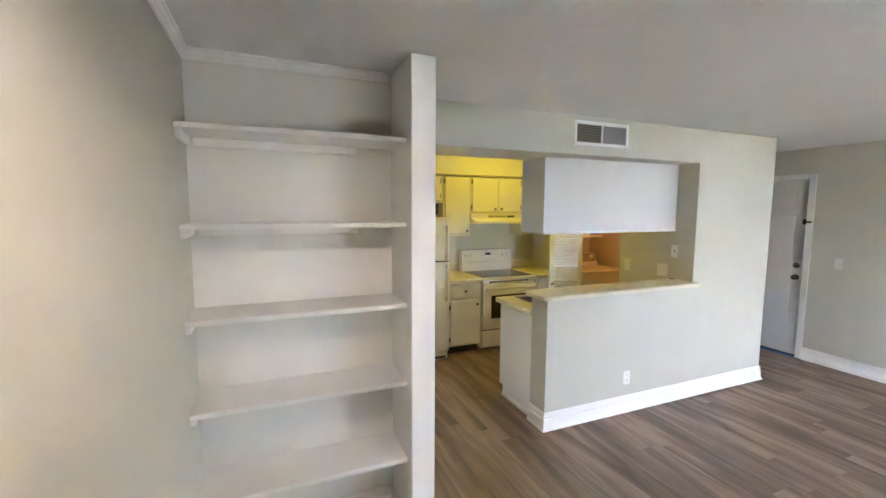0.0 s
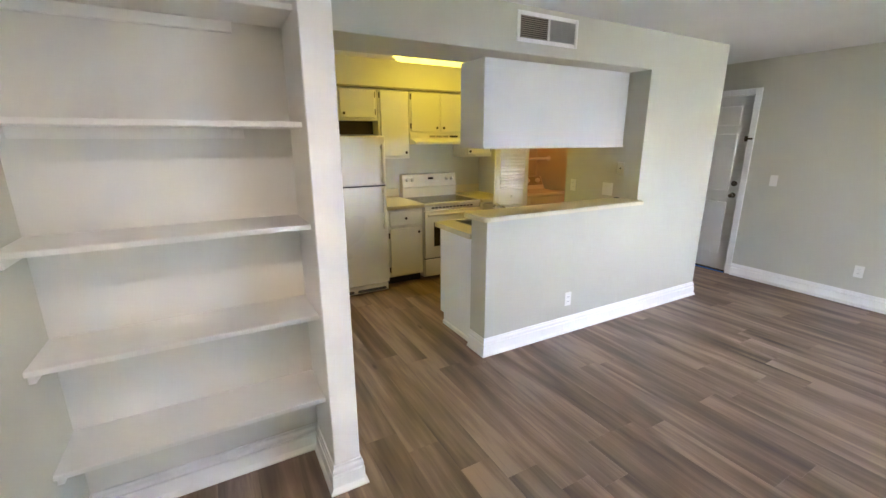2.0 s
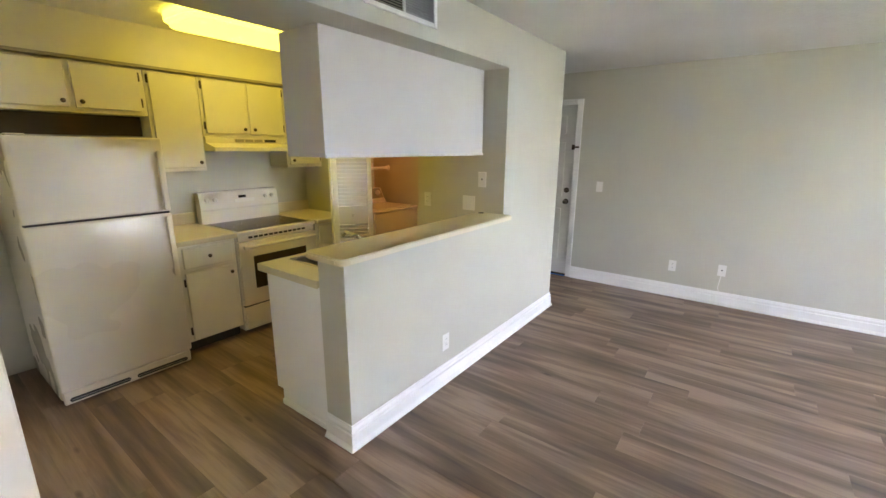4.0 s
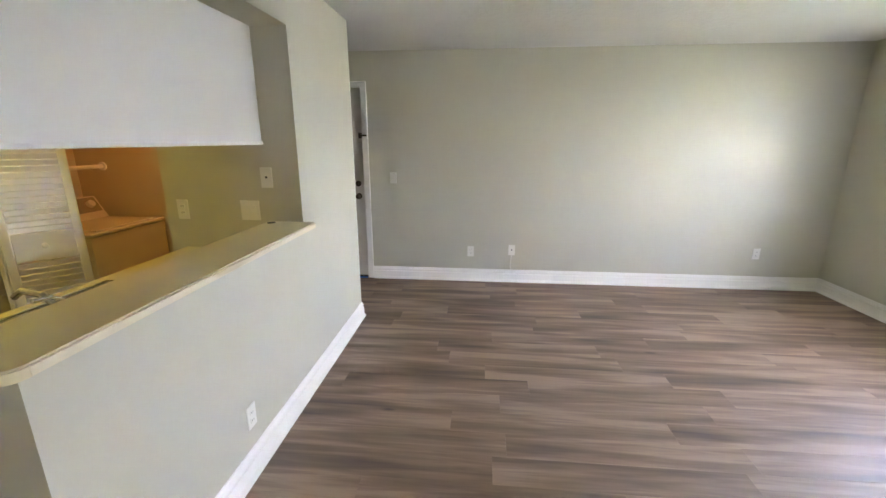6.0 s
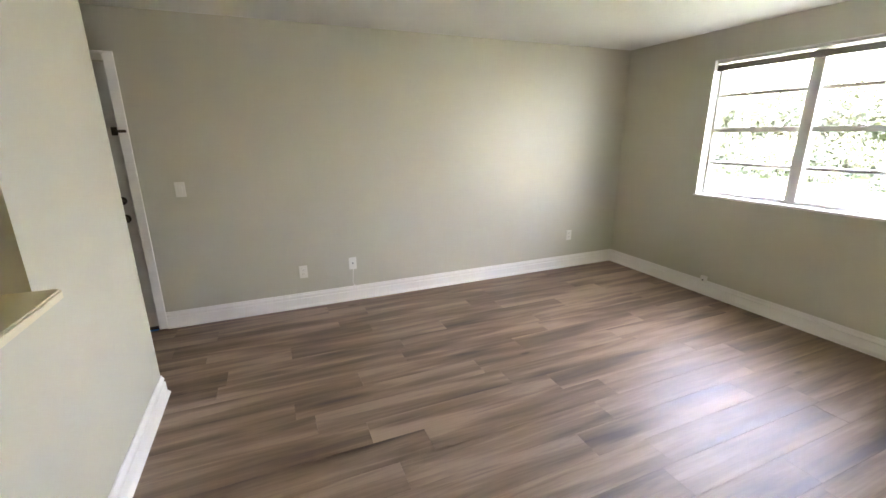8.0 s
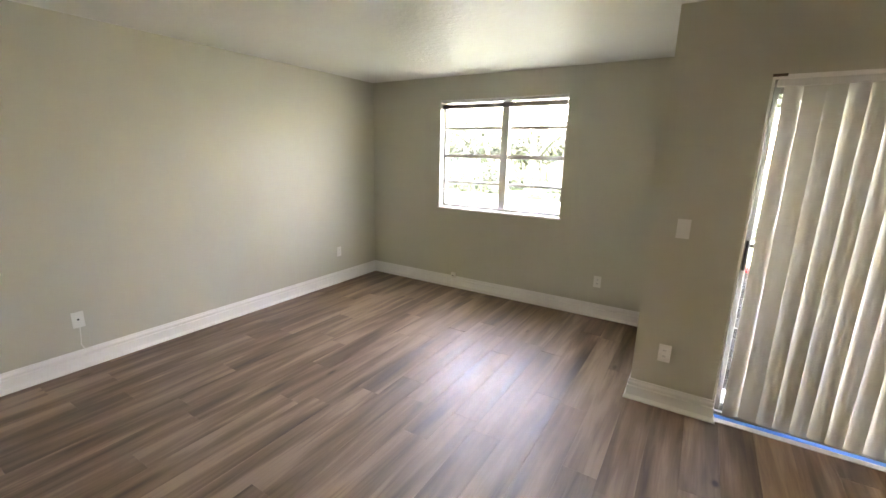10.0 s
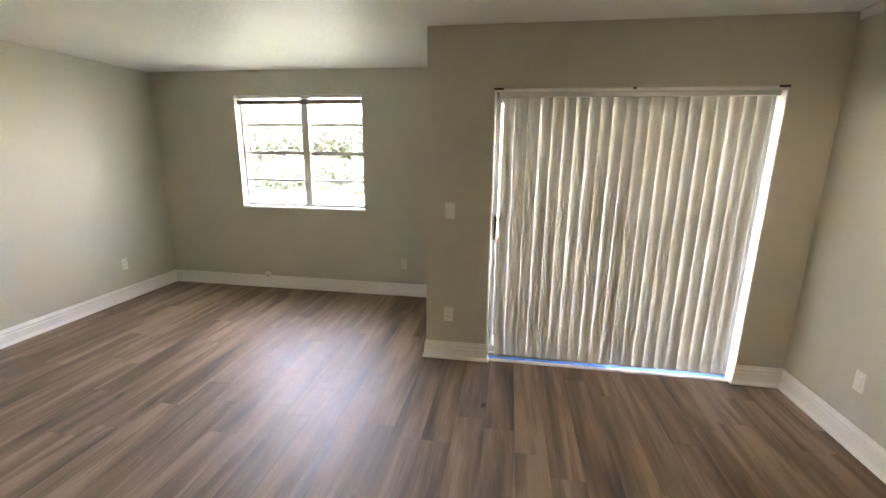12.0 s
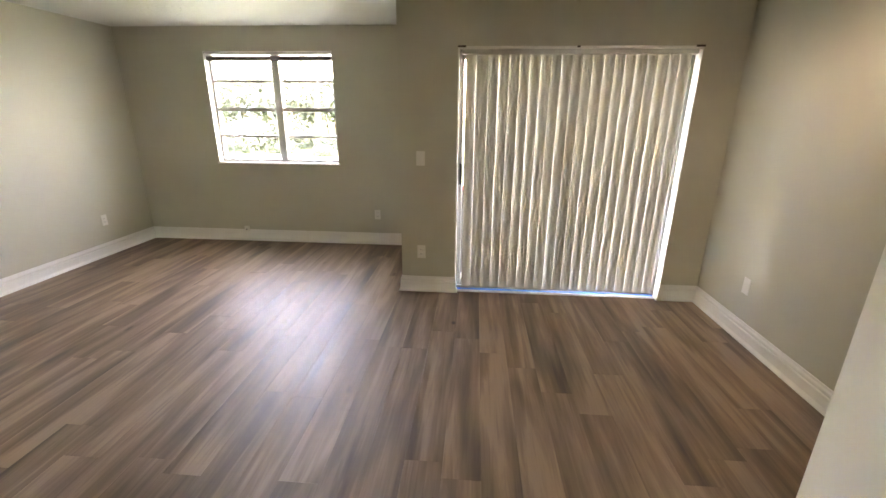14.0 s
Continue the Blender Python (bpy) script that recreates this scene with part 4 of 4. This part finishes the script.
def kitchen_range():
    x0, x1, yf = 2.390, 3.150, 4.462
    r = thing("kitchen_range", ((x0 + x1) / 2, 4.8, 0), "white electric range with a black glass cooktop", "range")
    part("body", boxes((x0 + 0.003, x1 - 0.003, yf + 0.03, 5.12, 0.03, 0.872), bev=0.003), WHITE_ENAMEL, r)
    top = part("cooktop", boxes((x0, x1, yf - 0.008, 5.06, 0.8725, 0.902), bev=0.006, seg=2), WHITE_ENAMEL, r)
    part("glass_surface", boxes((x0 + 0.035, x1 - 0.035, yf + 0.045, 5.02, 0.9022, 0.905)), BLACK_GLASS, top, "black ceramic glass")
    for cx, cy, rad in ((2.58, 4.66, 0.10), (2.96, 4.66, 0.08), (2.58, 4.89, 0.08), (2.96, 4.89, 0.10)):
        ring = bmesh.new()
        b2 = bmesh.new()
        bmesh.ops.create_circle(b2, segments=32, radius=rad)
        ret = bmesh.ops.extrude_edge_only(b2, edges=b2.edges[:])
        for v in [g for g in ret["geom"] if isinstance(g, bmesh.types.BMVert)]:
            v.co *= 0.965
        bmesh.ops.translate(b2, verts=b2.verts, vec=(cx, cy, 0.9055))
        part("burner_ring", merge(ring, b2), STEEL, top)
    bg = part("backguard", prism([(5.045, 0.902), (5.13, 0.902), (5.13, 1.185), (5.075, 1.185), (5.060, 1.175), (5.040, 1.03), (5.045, 1.015)], "x", x0, x1), WHITE_ENAMEL, r)
    part("clock_display", boxes((2.745, 2.815, 5.043, 5.052, 1.115, 1.140)), BLACK_GLASS, bg)
    part("control_strip", boxes((2.70, 2.90, 5.0405, 5.046, 1.075, 1.105)), PLASTIC, bg)
    for kx in (2.455, 2.525, 3.015, 3.085):
        k = rod(bmesh.new(), (kx, 5.055, 1.115), (kx, 5.022, 1.111), 0.021, 0.018, 18)
        box(k, kx - 0.003, kx + 0.003, 5.014, 5.024, 1.095, 1.128, bev=0.001)
        part("burner_knob", k, PLASTIC, bg, smooth=True)
    part("vent_strip", boxes((x0 + 0.01, x1 - 0.01, yf + 0.004, yf + 0.03, 0.822, 0.870), bev=0.002), WHITE_ENAMEL, r)
    for i in range(12):
        a = x0 + 0.10 + i * 0.047
        part("vent_slot", boxes((a, a + 0.036, yf + 0.0025, yf + 0.006, 0.838, 0.856)), SLOT, r)
    door = part("oven_door", boxes((x0 + 0.006, x1 - 0.006, yf - 0.012, yf + 0.028, 0.262, 0.815), bev=0.008, seg=2), APPLIANCE, r, smooth=True)
    part("oven_window", boxes((x0 + 0.12, x1 - 0.12, yf - 0.0145, yf - 0.010, 0.40, 0.685), bev=0.001), OVEN_GLASS, door, "dark brown oven window")
    h = rod(bmesh.new(), (x0 + 0.03, yf - 0.048, 0.775), (x1 - 0.03, yf - 0.048, 0.775), 0.015)
    for hx in (x0 + 0.06, x1 - 0.06):
        box(h, hx - 0.014, hx + 0.014, yf - 0.048, yf - 0.008, 0.764, 0.786, bev=0.003)
    part("oven_handle", h, APPLIANCE, door, smooth=True)
    # black strip stands in for the shadow between oven door and drawer
    part("gap_shadow", boxes((x0 + 0.01, x1 - 0.01, yf + 0.004, yf + 0.027, 0.2485, 0.2615)), SLOT, r, "black strip painted as the shade in the gap below the oven door")
    dr = part("storage_drawer", boxes((x0 + 0.006, x1 - 0.006, yf - 0.010, yf + 0.028, 0.045, 0.248), bev=0.008, seg=2), APPLIANCE, r, smooth=True)
    part("drawer_pull", boxes((x0 + 0.26, x1 - 0.26, yf - 0.022, yf - 0.008, 0.175, 0.197), bev=0.005), APPLIANCE, dr)
    for lx in (x0 + 0.05, x1 - 0.05):
        part("foot", rod(bmesh.new(), (lx, 4.6, 0.002), (lx, 4.6, 0.032), 0.018), RUBBER, r)


kitchen_range()


def range_hood():
    x0, x1 = 2.417, 3.176
    h = thing("range_hood", ((x0 + x1) / 2, 4.9, 1.548), "cream under-cabinet range hood", "range hood")
    part("shell", prism([(4.70, 1.548), (NORTH - 0.002, 1.548), (NORTH - 0.002, 1.664), (4.842, 1.664), (4.842, 1.616), (4.70, 1.580)], "x", x0, x1), CABINET, h)
    part("vent_panel", boxes((2.66, 3.06, 4.838, 4.8485, 1.624, 1.652)), LAMINATE, h)
    for i in range(3):
        part("grille", boxes((2.665 + i * 0.088, 2.74 + i * 0.088, 4.834, 4.8382, 1.627, 1.649)), GAP, h)
    part("switch_plate", boxes((2.94, 3.05, 4.834, 4.8382, 1.627, 1.649)), SLOT, h)


range_hood()


def kitchen_light():
    l = thing("ceiling_light", (2.6, 4.2, 2.40), "yellow-glowing rounded acrylic kitchen ceiling light", "ceiling light")
    x0, x1, y0, y1, r = 2.02, 3.26, 3.95, 4.47, 0.15
    out = []
    for cx, cy, a0 in ((x1 - r, y1 - r, 0), (x0 + r, y1 - r, 90), (x0 + r, y0 + r, 180), (x1 - r, y0 + r, 270)):
        for k in range(7):
            a = radians(a0 + k * 15)
            out.append((cx + r * math.cos(a), cy + r * math.sin(a)))
    d = prism(out, "z", 2.352, 2.428)
    bmesh.ops.bevel(d, geom=[e for e in d.edges if e.verts[0].co.z < 2.36 and e.verts[1].co.z < 2.36], offset=0.03, segments=3, affect="EDGES")
    part("diffuser", d, LAMP, l, "glowing warm acrylic", True)
    part("back_plate", boxes((x0 + 0.05, x1 - 0.05, y0 + 0.05, y1 - 0.05, 2.4282, TOP)), WHITE_ENAMEL, l)


kitchen_light()


# ---- laundry closet ----
def louvre_panel(parent, p0, p1, name):
    """One leaf of the folding door, between two plan points."""
    p0, p1 = Vector((*p0, 0)), Vector((*p1, 0))
    w = (p1 - p0).length
    ang = math.degrees(math.atan2(p1.y - p0.y, p1.x - p0.x))
    m = pose(p0.x, p0.y, 0, 0, 0, ang)

    def put(bm):
        bmesh.ops.transform(bm, matrix=m, verts=bm.verts)
        return bm
    t = 0.014
    fr = boxes((0, 0.045, -t, t, 0.02, 2.02), (w - 0.045, w, -t, t, 0.02, 2.02), bev=0.003)
    for z0, z1 in ((0.02, 0.16), (0.865, 1.035), (1.94, 2.02)):
        box(fr, 0.045, w - 0.045, -t, t, z0, z1, bev=0.003)
    leaf = part(name, put(fr), TRIM, parent)
    for z0, z1 in ((0.165, 0.86), (1.04, 1.935)):
        z = z0 + 0.012
        while z < z1 - 0.01:
            sl = prism([(0.013, z - 0.016), (0.010, z - 0.019), (-0.013, z + 0.013), (-0.010, z + 0.017)], "x", 0.043, w - 0.043)
            part("louvre_slat", put(sl), TRIM, leaf)
            z += 0.035
    return leaf, put


def folding_door():
    d = thing("bifold_door", (3.40, 4.30, 0.0), "half-open white louvred folding door of the laundry closet", "door")
    louvre_panel(d, (3.575, 4.385), (3.262, 4.335), "back_leaf")
    leaf, put = louvre_panel(d, (3.275, 4.318), (3.548, 4.075), "front_leaf")
    kb = rod(bmesh.new(), (0.18, -0.014, 0.955), (0.18, -0.03, 0.955), 0.006)
    ball(kb, (0.18, -0.036, 0.955), 0.015)
    part("knob", put(kb), PLASTIC, leaf, "small white knob", True)
    part("top_track", boxes((OPEN_E - 0.012, OPEN_E + 0.012, CLO_S + 0.002, CLO_N - 0.002, 2.028, 2.048)), ALU, d)


folding_door()


def washer():
    x0, x1, y0, y1 = 3.77, 4.455, 4.27, 4.93
    w = thing("washing_machine", ((x0 + x1) / 2, (y0 + y1) / 2, 0), "white top-loading washing machine in the closet", "washing machine")
    part("body", boxes((x0, x1, y0, y1, 0.02, 0.905), bev=0.012, seg=2), WHITE_ENAMEL, w, smooth=True)
    part("top", boxes((x0 - 0.004, x1 + 0.004, y0 - 0.006, y1, 0.9055, 0.932), bev=0.010, seg=2), WHITE_ENAMEL, w, smooth=True)
    part("lid", boxes((x0 + 0.08, x1 - 0.08, y0 + 0.03, y1 - 0.20, 0.9325, 0.942), bev=0.004), WHITE_ENAMEL, w)
    c = part("console", prism([(4.77, 0.933), (4.94, 0.933), (4.94, 1.10), (4.875, 1.10), (4.80, 0.975)], "x", x0, x1), WHITE_ENAMEL, w)
    part("control_panel", prism([(4.800, 0.985), (4.868, 1.095), (4.864, 1.098), (4.796, 0.988)], "x", x0 + 0.30, x1 - 0.02), GAP, c)
    for kx in (4.18, 4.36):
        k = rod(bmesh.new(), (kx, 4.835, 1.04), (kx, 4.806, 1.058), 0.033, 0.028, 20)
        part("dial", k, WHITE_ENAMEL, c, smooth=True)
    for fx in (x0 + 0.06, x1 - 0.06):
        for fy in (y0 + 0.06, y1 - 0.06):
            part("foot", rod(bmesh.new(), (fx, fy, 0.001), (fx, fy, 0.022), 0.02), RUBBER, w)


washer()
rb = thing("closet_rod", (4.1, 4.80, 1.345), "white clothes rod across the laundry closet", "rod")
part("bar", rod(bmesh.new(), (OPEN_E + 0.11, 4.80, 1.345), (CLO_E - 0.015, 4.80, 1.345), 0.016), PLASTIC, rb, smooth=True)
for fx in (OPEN_E + 0.101, CLO_E - 0.0145):
    part("flange", rod(bmesh.new(), (fx, 4.80, 1.345), (fx + 0.013, 4.80, 1.345), 0.034), PLASTIC, rb, smooth=True)
bulb = thing("closet_lamp", (4.1, 4.0, 2.3), "bare warm bulb in a white ceiling socket", "lamp")
part("socket", rod(bmesh.new(), (4.1, 4.0, TOP - 0.001), (4.1, 4.0, 2.37), 0.05, 0.03), PLASTIC, bulb, smooth=True)
part("bulb", ball(bmesh.new(), (4.1, 4.0, 2.33), 0.032), glow_material("warm_bulb", (1.0, 0.46, 0.15), CLOSET_GLOW), bulb, smooth=True)


# ---- lamp of the shelf nook: small and bright, it draws the shadows under the shelves ----
def nook_light(x, y):
    l = thing("ceiling_light", (x, y, 2.2), "short pendant lamp with an opaque white dome shade", "ceiling light")
    part("ceiling_rose", rod(rod(bmesh.new(), (x, y, TOP - 0.022), (x, y, TOP - 0.001), 0.055, 0.065, 24), (x, y, 2.335), (x, y, TOP - 0.02), 0.016, n=14), WHITE_ENAMEL, l, smooth=True)
    part("lamp_holder", rod(bmesh.new(), (x, y, 2.300), (x, y, 2.340), 0.030, 0.024, 18), PLASTIC, l, smooth=True)
    dome = bmesh.new()
    rings = []
    for r, z in ((0.030, 2.338), (0.075, 2.318), (0.105, 2.282), (0.120, 2.222), (0.117, 2.222), (0.101, 2.279), (0.072, 2.313), (0.030, 2.332)):
        rings.append([dome.verts.new((x + r * math.cos(k * math.pi / 14), y + r * math.sin(k * math.pi / 14), z)) for k in range(28)])
    for r0, r1 in zip(rings, rings[1:]):
        for k in range(28):
            dome.faces.new((r0[k], r0[(k + 1) % 28], r1[(k + 1) % 28], r1[k]))
    part("shade", dome, WHITE_ENAMEL, l, "white enamelled dome", True)
    part("bulb", ball(bmesh.new(), (x, y, 2.262), 0.034, n=20), glow_material("lit_frosted_bulb", (1.0, 0.965, 0.90), NOOK_GLOW), l, "glowing frosted glass", True)


nook_light(0.42, 0.66)


# ---- outside ----
tagged(part("ground", boxes((-150, 150, -250, 60, -0.45, -0.20)), GRASS), "sunlit lawn outside the house", "lawn", kind="structure")
tagged(part("patio_slab", boxes((-1.2, 2.09, -2.9, JUT - 0.2, -0.25, -0.03), bev=0.01), CONCRETE), "grey concrete patio slab outside the sliding door", "patio", kind="structure")
tagged(part("driveway", boxes((3.4, 60, -14.0, -9.0, -0.25, -0.17)), PAVING), "pale concrete driveway across the lawn", "driveway", kind="structure")


def leafy_tree(at, height, spread, seed, name="tree"):
    rnd = random.Random(seed)
    t = thing(name, at, "leafy green tree on the sunlit lawn", "tree")
    at = Vector(at)
    bm = bmesh.new()
    fork = at + Vector((rnd.uniform(-0.2, 0.2), rnd.uniform(-0.2, 0.2), height * 0.42))
    rod(bm, at, fork, height * 0.035, height * 0.022, 10)
    tips = []
    for k in range(7):
        a = k * 0.9 + rnd.uniform(-0.3, 0.3)
        tip = fork + Vector((math.cos(a) * spread * rnd.uniform(0.4, 0.9), math.sin(a) * spread * rnd.uniform(0.4, 0.9), height * rnd.uniform(0.15, 0.48)))
        rod(bm, fork, tip, height * 0.014, height * 0.005, 7)
        tips.append(tip)
    part("trunk", bm, BARK, t)
    verts, faces = [], []
    for i in range(6000):
        tip = rnd.choice(tips)
        r = spread * 0.55 * rnd.random() ** 0.5
        d = Vector((rnd.gauss(0, 1), rnd.gauss(0, 1), rnd.gauss(0, 0.7))).normalized()
        c = tip + d * r
        u = Vector((rnd.gauss(0, 1), rnd.gauss(0, 1), rnd.gauss(0, 1))).normalized()
        v = u.cross(d + Vector((0.1, 0.2, 0.3))).normalized()
        s = rnd.uniform(0.09, 0.19)
        k = len(verts)
        verts += [c - u * s, c + v * s * 0.45, c + u * s, c - v * s * 0.45]
        faces.append((k, k + 1, k + 2, k + 3))
    me = bpy.data.meshes.new("crown")
    me.from_pydata([tuple(v) for v in verts], [], faces)
    me.materials.append(LEAF)
    c = new("crown", me)
    c.parent, c.matrix_parent_inverse = t, t.matrix_basis.inverted()


def palm_tree(at, height, seed):
    rnd = random.Random(seed)
    t = thing("palm_tree", at, "slender palm tree with drooping fronds", "tree", "palms")
    at = Vector(at)
    bm = bmesh.new()
    pts = [at + Vector((0.25 * math.sin(k * 0.5 + seed), 0.1 * k / 6, height * k / 6)) for k in range(7)]
    for k in range(6):
        rod(bm, pts[k], pts[k + 1], 0.16 - 0.012 * k, 0.15 - 0.012 * k, 10)
    part("trunk", bm, BARK, t)
    verts, faces = [], []
    for f in range(18):
        a, lift, length = f * 2.4, rnd.uniform(-0.2, 0.9), rnd.uniform(1.8, 2.6)
        way, side = Vector((math.cos(a), math.sin(a), 0)), Vector((-math.sin(a), math.cos(a), 0))
        for j in range(16):
            u = (j + 1) / 16
            c = pts[-1] + way * length * u + Vector((0, 0, lift * u * length - 1.1 * u * u * length))
            w = 0.55 * math.sin(math.pi * min(1, u * 0.9 + 0.08)) + 0.05
            for sg in (1, -1):
                k = len(verts)
                e = c + side * sg * w + way * 0.25 - Vector((0, 0, 0.25 * w + rnd.uniform(0, 0.1)))
                verts += [c, c + way * 0.07, e]
                faces.append((k, k + 1, k + 2))
    me = bpy.data.meshes.new("crown")
    me.from_pydata([tuple(v) for v in verts], [], faces)
    me.materials.append(PALM)
    c = new("crown", me)
    c.parent, c.matrix_parent_inverse = t, t.matrix_basis.inverted()


def bush(at, r, seed):
    rnd = random.Random(seed)
    verts, faces = [], []
    for i in range(2400):
        d = Vector((rnd.gauss(0, 1), rnd.gauss(0, 1), abs(rnd.gauss(0, 0.8)))).normalized()
        c = Vector(at) + Vector((d.x * r, d.y * r, d.z * r * 0.9)) * rnd.uniform(0.5, 1.08)
        u = Vector((rnd.gauss(0, 1), rnd.gauss(0, 1), rnd.gauss(0, 1))).normalized()
        v = u.cross(d).normalized()
        s = rnd.uniform(0.035, 0.085) * (0.6 + 0.5 * r)
        k = len(verts)
        verts += [c - u * s, c + v * s * 0.5, c + u * s, c - v * s * 0.5]
        faces.append((k, k + 1, k + 2, k + 3))
    me = bpy.data.meshes.new("bush")
    me.from_pydata([tuple(v) for v in verts], [], faces)
    me.materials.append(LEAF)
    tagged(new("bush", me), "low green garden bush on the lawn", "bush", "bushes")


for i, (x, y, h) in enumerate(((10.0, -19, 4.3), (12.9, -20, 2.6), (14.3, -18, 2.9), (18.0, -23, 4.6), (8.0, -19, 2.8), (20.0, -25, 3.2))):
    palm_tree((x, y, -0.2), h, i + 3)
for i, (x, y, h, s) in enumerate(((10.6, -23, 3.2, 2.2), (13.4, -24, 3.5, 2.4), (16.4, -25, 3.3, 2.3), (19.0, -26, 3.8, 2.6), (8.2, -24, 3.4, 2.2), (-3, -20, 6, 2.6), (12.2, -29, 4.2, 2.8), (18.0, -31, 4.4, 3.0), (22.5, -31, 4.2, 3.0), (-1.5, -12, 5, 2.2))):
    leafy_tree((x, y, -0.2), h, s, i + 20)
for i, (x, y, r) in enumerate(((6.5, -14.6, 0.7), (8.2, -15, 0.5), (5.0, -15.5, 0.8), (10.4, -16, 0.6), (12.6, -16.5, 1.5), (8.8, -18, 0.7), (14.8, -17.5, 1.6), (11.6, -19, 1.9), (16.6, -19, 1.7), (3.4, -16, 0.9), (0.5, -9.5, 0.7), (-2.0, -10.5, 0.9))):
    bush((x, y, -0.2), r, i + 60)


def far_house():
    h = thing("house", (26, -60, -0.2), "pale single-storey house beyond the lawn", "house")
    part("wall", boxes((6, 46, -66, -58, -0.2, 3.2)), STUCCO, h)
    part("roof", prism([(-57.2, 3.2), (-66.8, 3.2), (-62, 5.4)], "x", 5.2, 46.8), ROOF, h)
    for i in range(7):
        a = 8 + i * 5.4
        w = part("window", boxes((a, a + 1.8, -58.0, -57.93, 0.9, 2.3), bev=0.01), WHITE_ALU, h)
        part("pane", boxes((a + 0.1, a + 1.7, -57.94, -57.92, 1.0, 2.2)), BLACK_GLASS, w)


far_house()


def lawn_chair():
    c = thing("lawn_chair", (1.60, -1.25, -0.03), "folding lawn chair with black and white striped webbing, darkened as if shaded", "chair")
    f = tube(bmesh.new(), [(1.36, -1.05, -0.018), (1.36, -1.22, 0.42), (1.36, -1.42, 0.82)], 0.012)
    tube(f, [(1.88, -1.05, -0.018), (1.88, -1.22, 0.42), (1.88, -1.42, 0.82)], 0.012)
    tube(f, [(1.36, -1.45, -0.018), (1.36, -1.22, 0.42)], 0.012)
    tube(f, [(1.88, -1.45, -0.018), (1.88, -1.22, 0.42)], 0.012)
    rod(f, (1.36, -1.42, 0.82), (1.88, -1.42, 0.82), 0.012)
    rod(f, (1.36, -1.22, 0.42), (1.88, -1.22, 0.42), 0.012)
    part("frame", f, ALU, c, smooth=True)
    for i in range(12):
        u0 = i / 12
        y0, z0 = -1.05 - 0.17 * u0 * 2 if u0 < 0.5 else -1.22 - 0.2 * (u0 - 0.5) * 2, 0.02 + 0.80 * u0
        bm = boxes((1.365, 1.875, y0 - 0.004, y0 + 0.004, z0, z0 + 0.078), bev=0.002)
        part("web_strap", bm, BLACK_WEB if i % 2 else WHITE_WEB, c)
    t = boxes((1.42, 1.84, -1.452, -1.400, 0.56, 0.80), bev=0.015, seg=2)
    box(t, 1.42, 1.84, -1.452, -1.380, 0.79, 0.85, bev=0.02, seg=2)
    tagged(part("towel", t, RED, smooth=True), "red towel hung over the lawn chair", "towel")


lawn_chair()


# ---- floor ----
floor = thing("floor", (2.7, 1.6, 0.0), "taupe brown wood-look vinyl plank floor", "floor", kind="structure")
part("underlay", boxes((WEST - 0.15, EAST + 0.1, SOUTH - 0.2, NORTH + 0.12, -0.20, -0.004)), SLOT, floor)
PLANK_W, PLANK_L, SEAM = 0.178, 1.22, 1.780
plank_meshes = {}


def plank(x0, x1, y0, y1):
    key = (round(x1 - x0, 3), round(y1 - y0, 2))
    if key not in plank_meshes:
        w, l, c = key[0] / 2 - 0.0002, key[1] / 2 - 0.0002, 0.0005
        bm = bmesh.new()
        lo = [bm.verts.new((sx * w, sy * l, -0.004)) for sx, sy in ((-1, -1), (1, -1), (1, 1), (-1, 1))]
        md = [bm.verts.new((sx * w, sy * l, -c)) for sx, sy in ((-1, -1), (1, -1), (1, 1), (-1, 1))]
        hi = [bm.verts.new((sx * (w - c), sy * (l - c), 0)) for sx, sy in ((-1, -1), (1, -1), (1, 1), (-1, 1))]
        for a, b in ((lo, md), (md, hi)):
            for i in range(4):
                bm.faces.new((a[i], a[(i + 1) % 4], b[(i + 1) % 4], b[i]))
        bm.faces.new(hi)
        plank_meshes[key] = mesh_of("plank", bm, PLANK)
    p = new("plank", plank_meshes[key])
    p.parent = floor
    p.matrix_basis = floor.matrix_basis.inverted() @ Matrix.Translation(((x0 + x1) / 2, (y0 + y1) / 2, 0))


rnd = random.Random(11)
first = math.floor((WEST - SEAM) / PLANK_W)
for k in range(first, math.ceil((EAST - SEAM) / PLANK_W)):
    x0, x1 = max(SEAM + k * PLANK_W, WEST), min(SEAM + (k + 1) * PLANK_W, EAST)
    lo = JUT - 0.1 if x1 < JUT_E + 0.05 else SOUTH
    y = {-1: 1.45, 0: 1.36, 1: 0.395, -3: 0.565, -4: 0.80, -5: 0.97}.get(k, rnd.uniform(-1, 1)) - 4 * PLANK_L
    while y < NORTH:
        a, b = max(y, lo), min(y + PLANK_L, NORTH)
        if b - a > 0.03:
            plank(x0, x1, a, b)
        y += PLANK_L
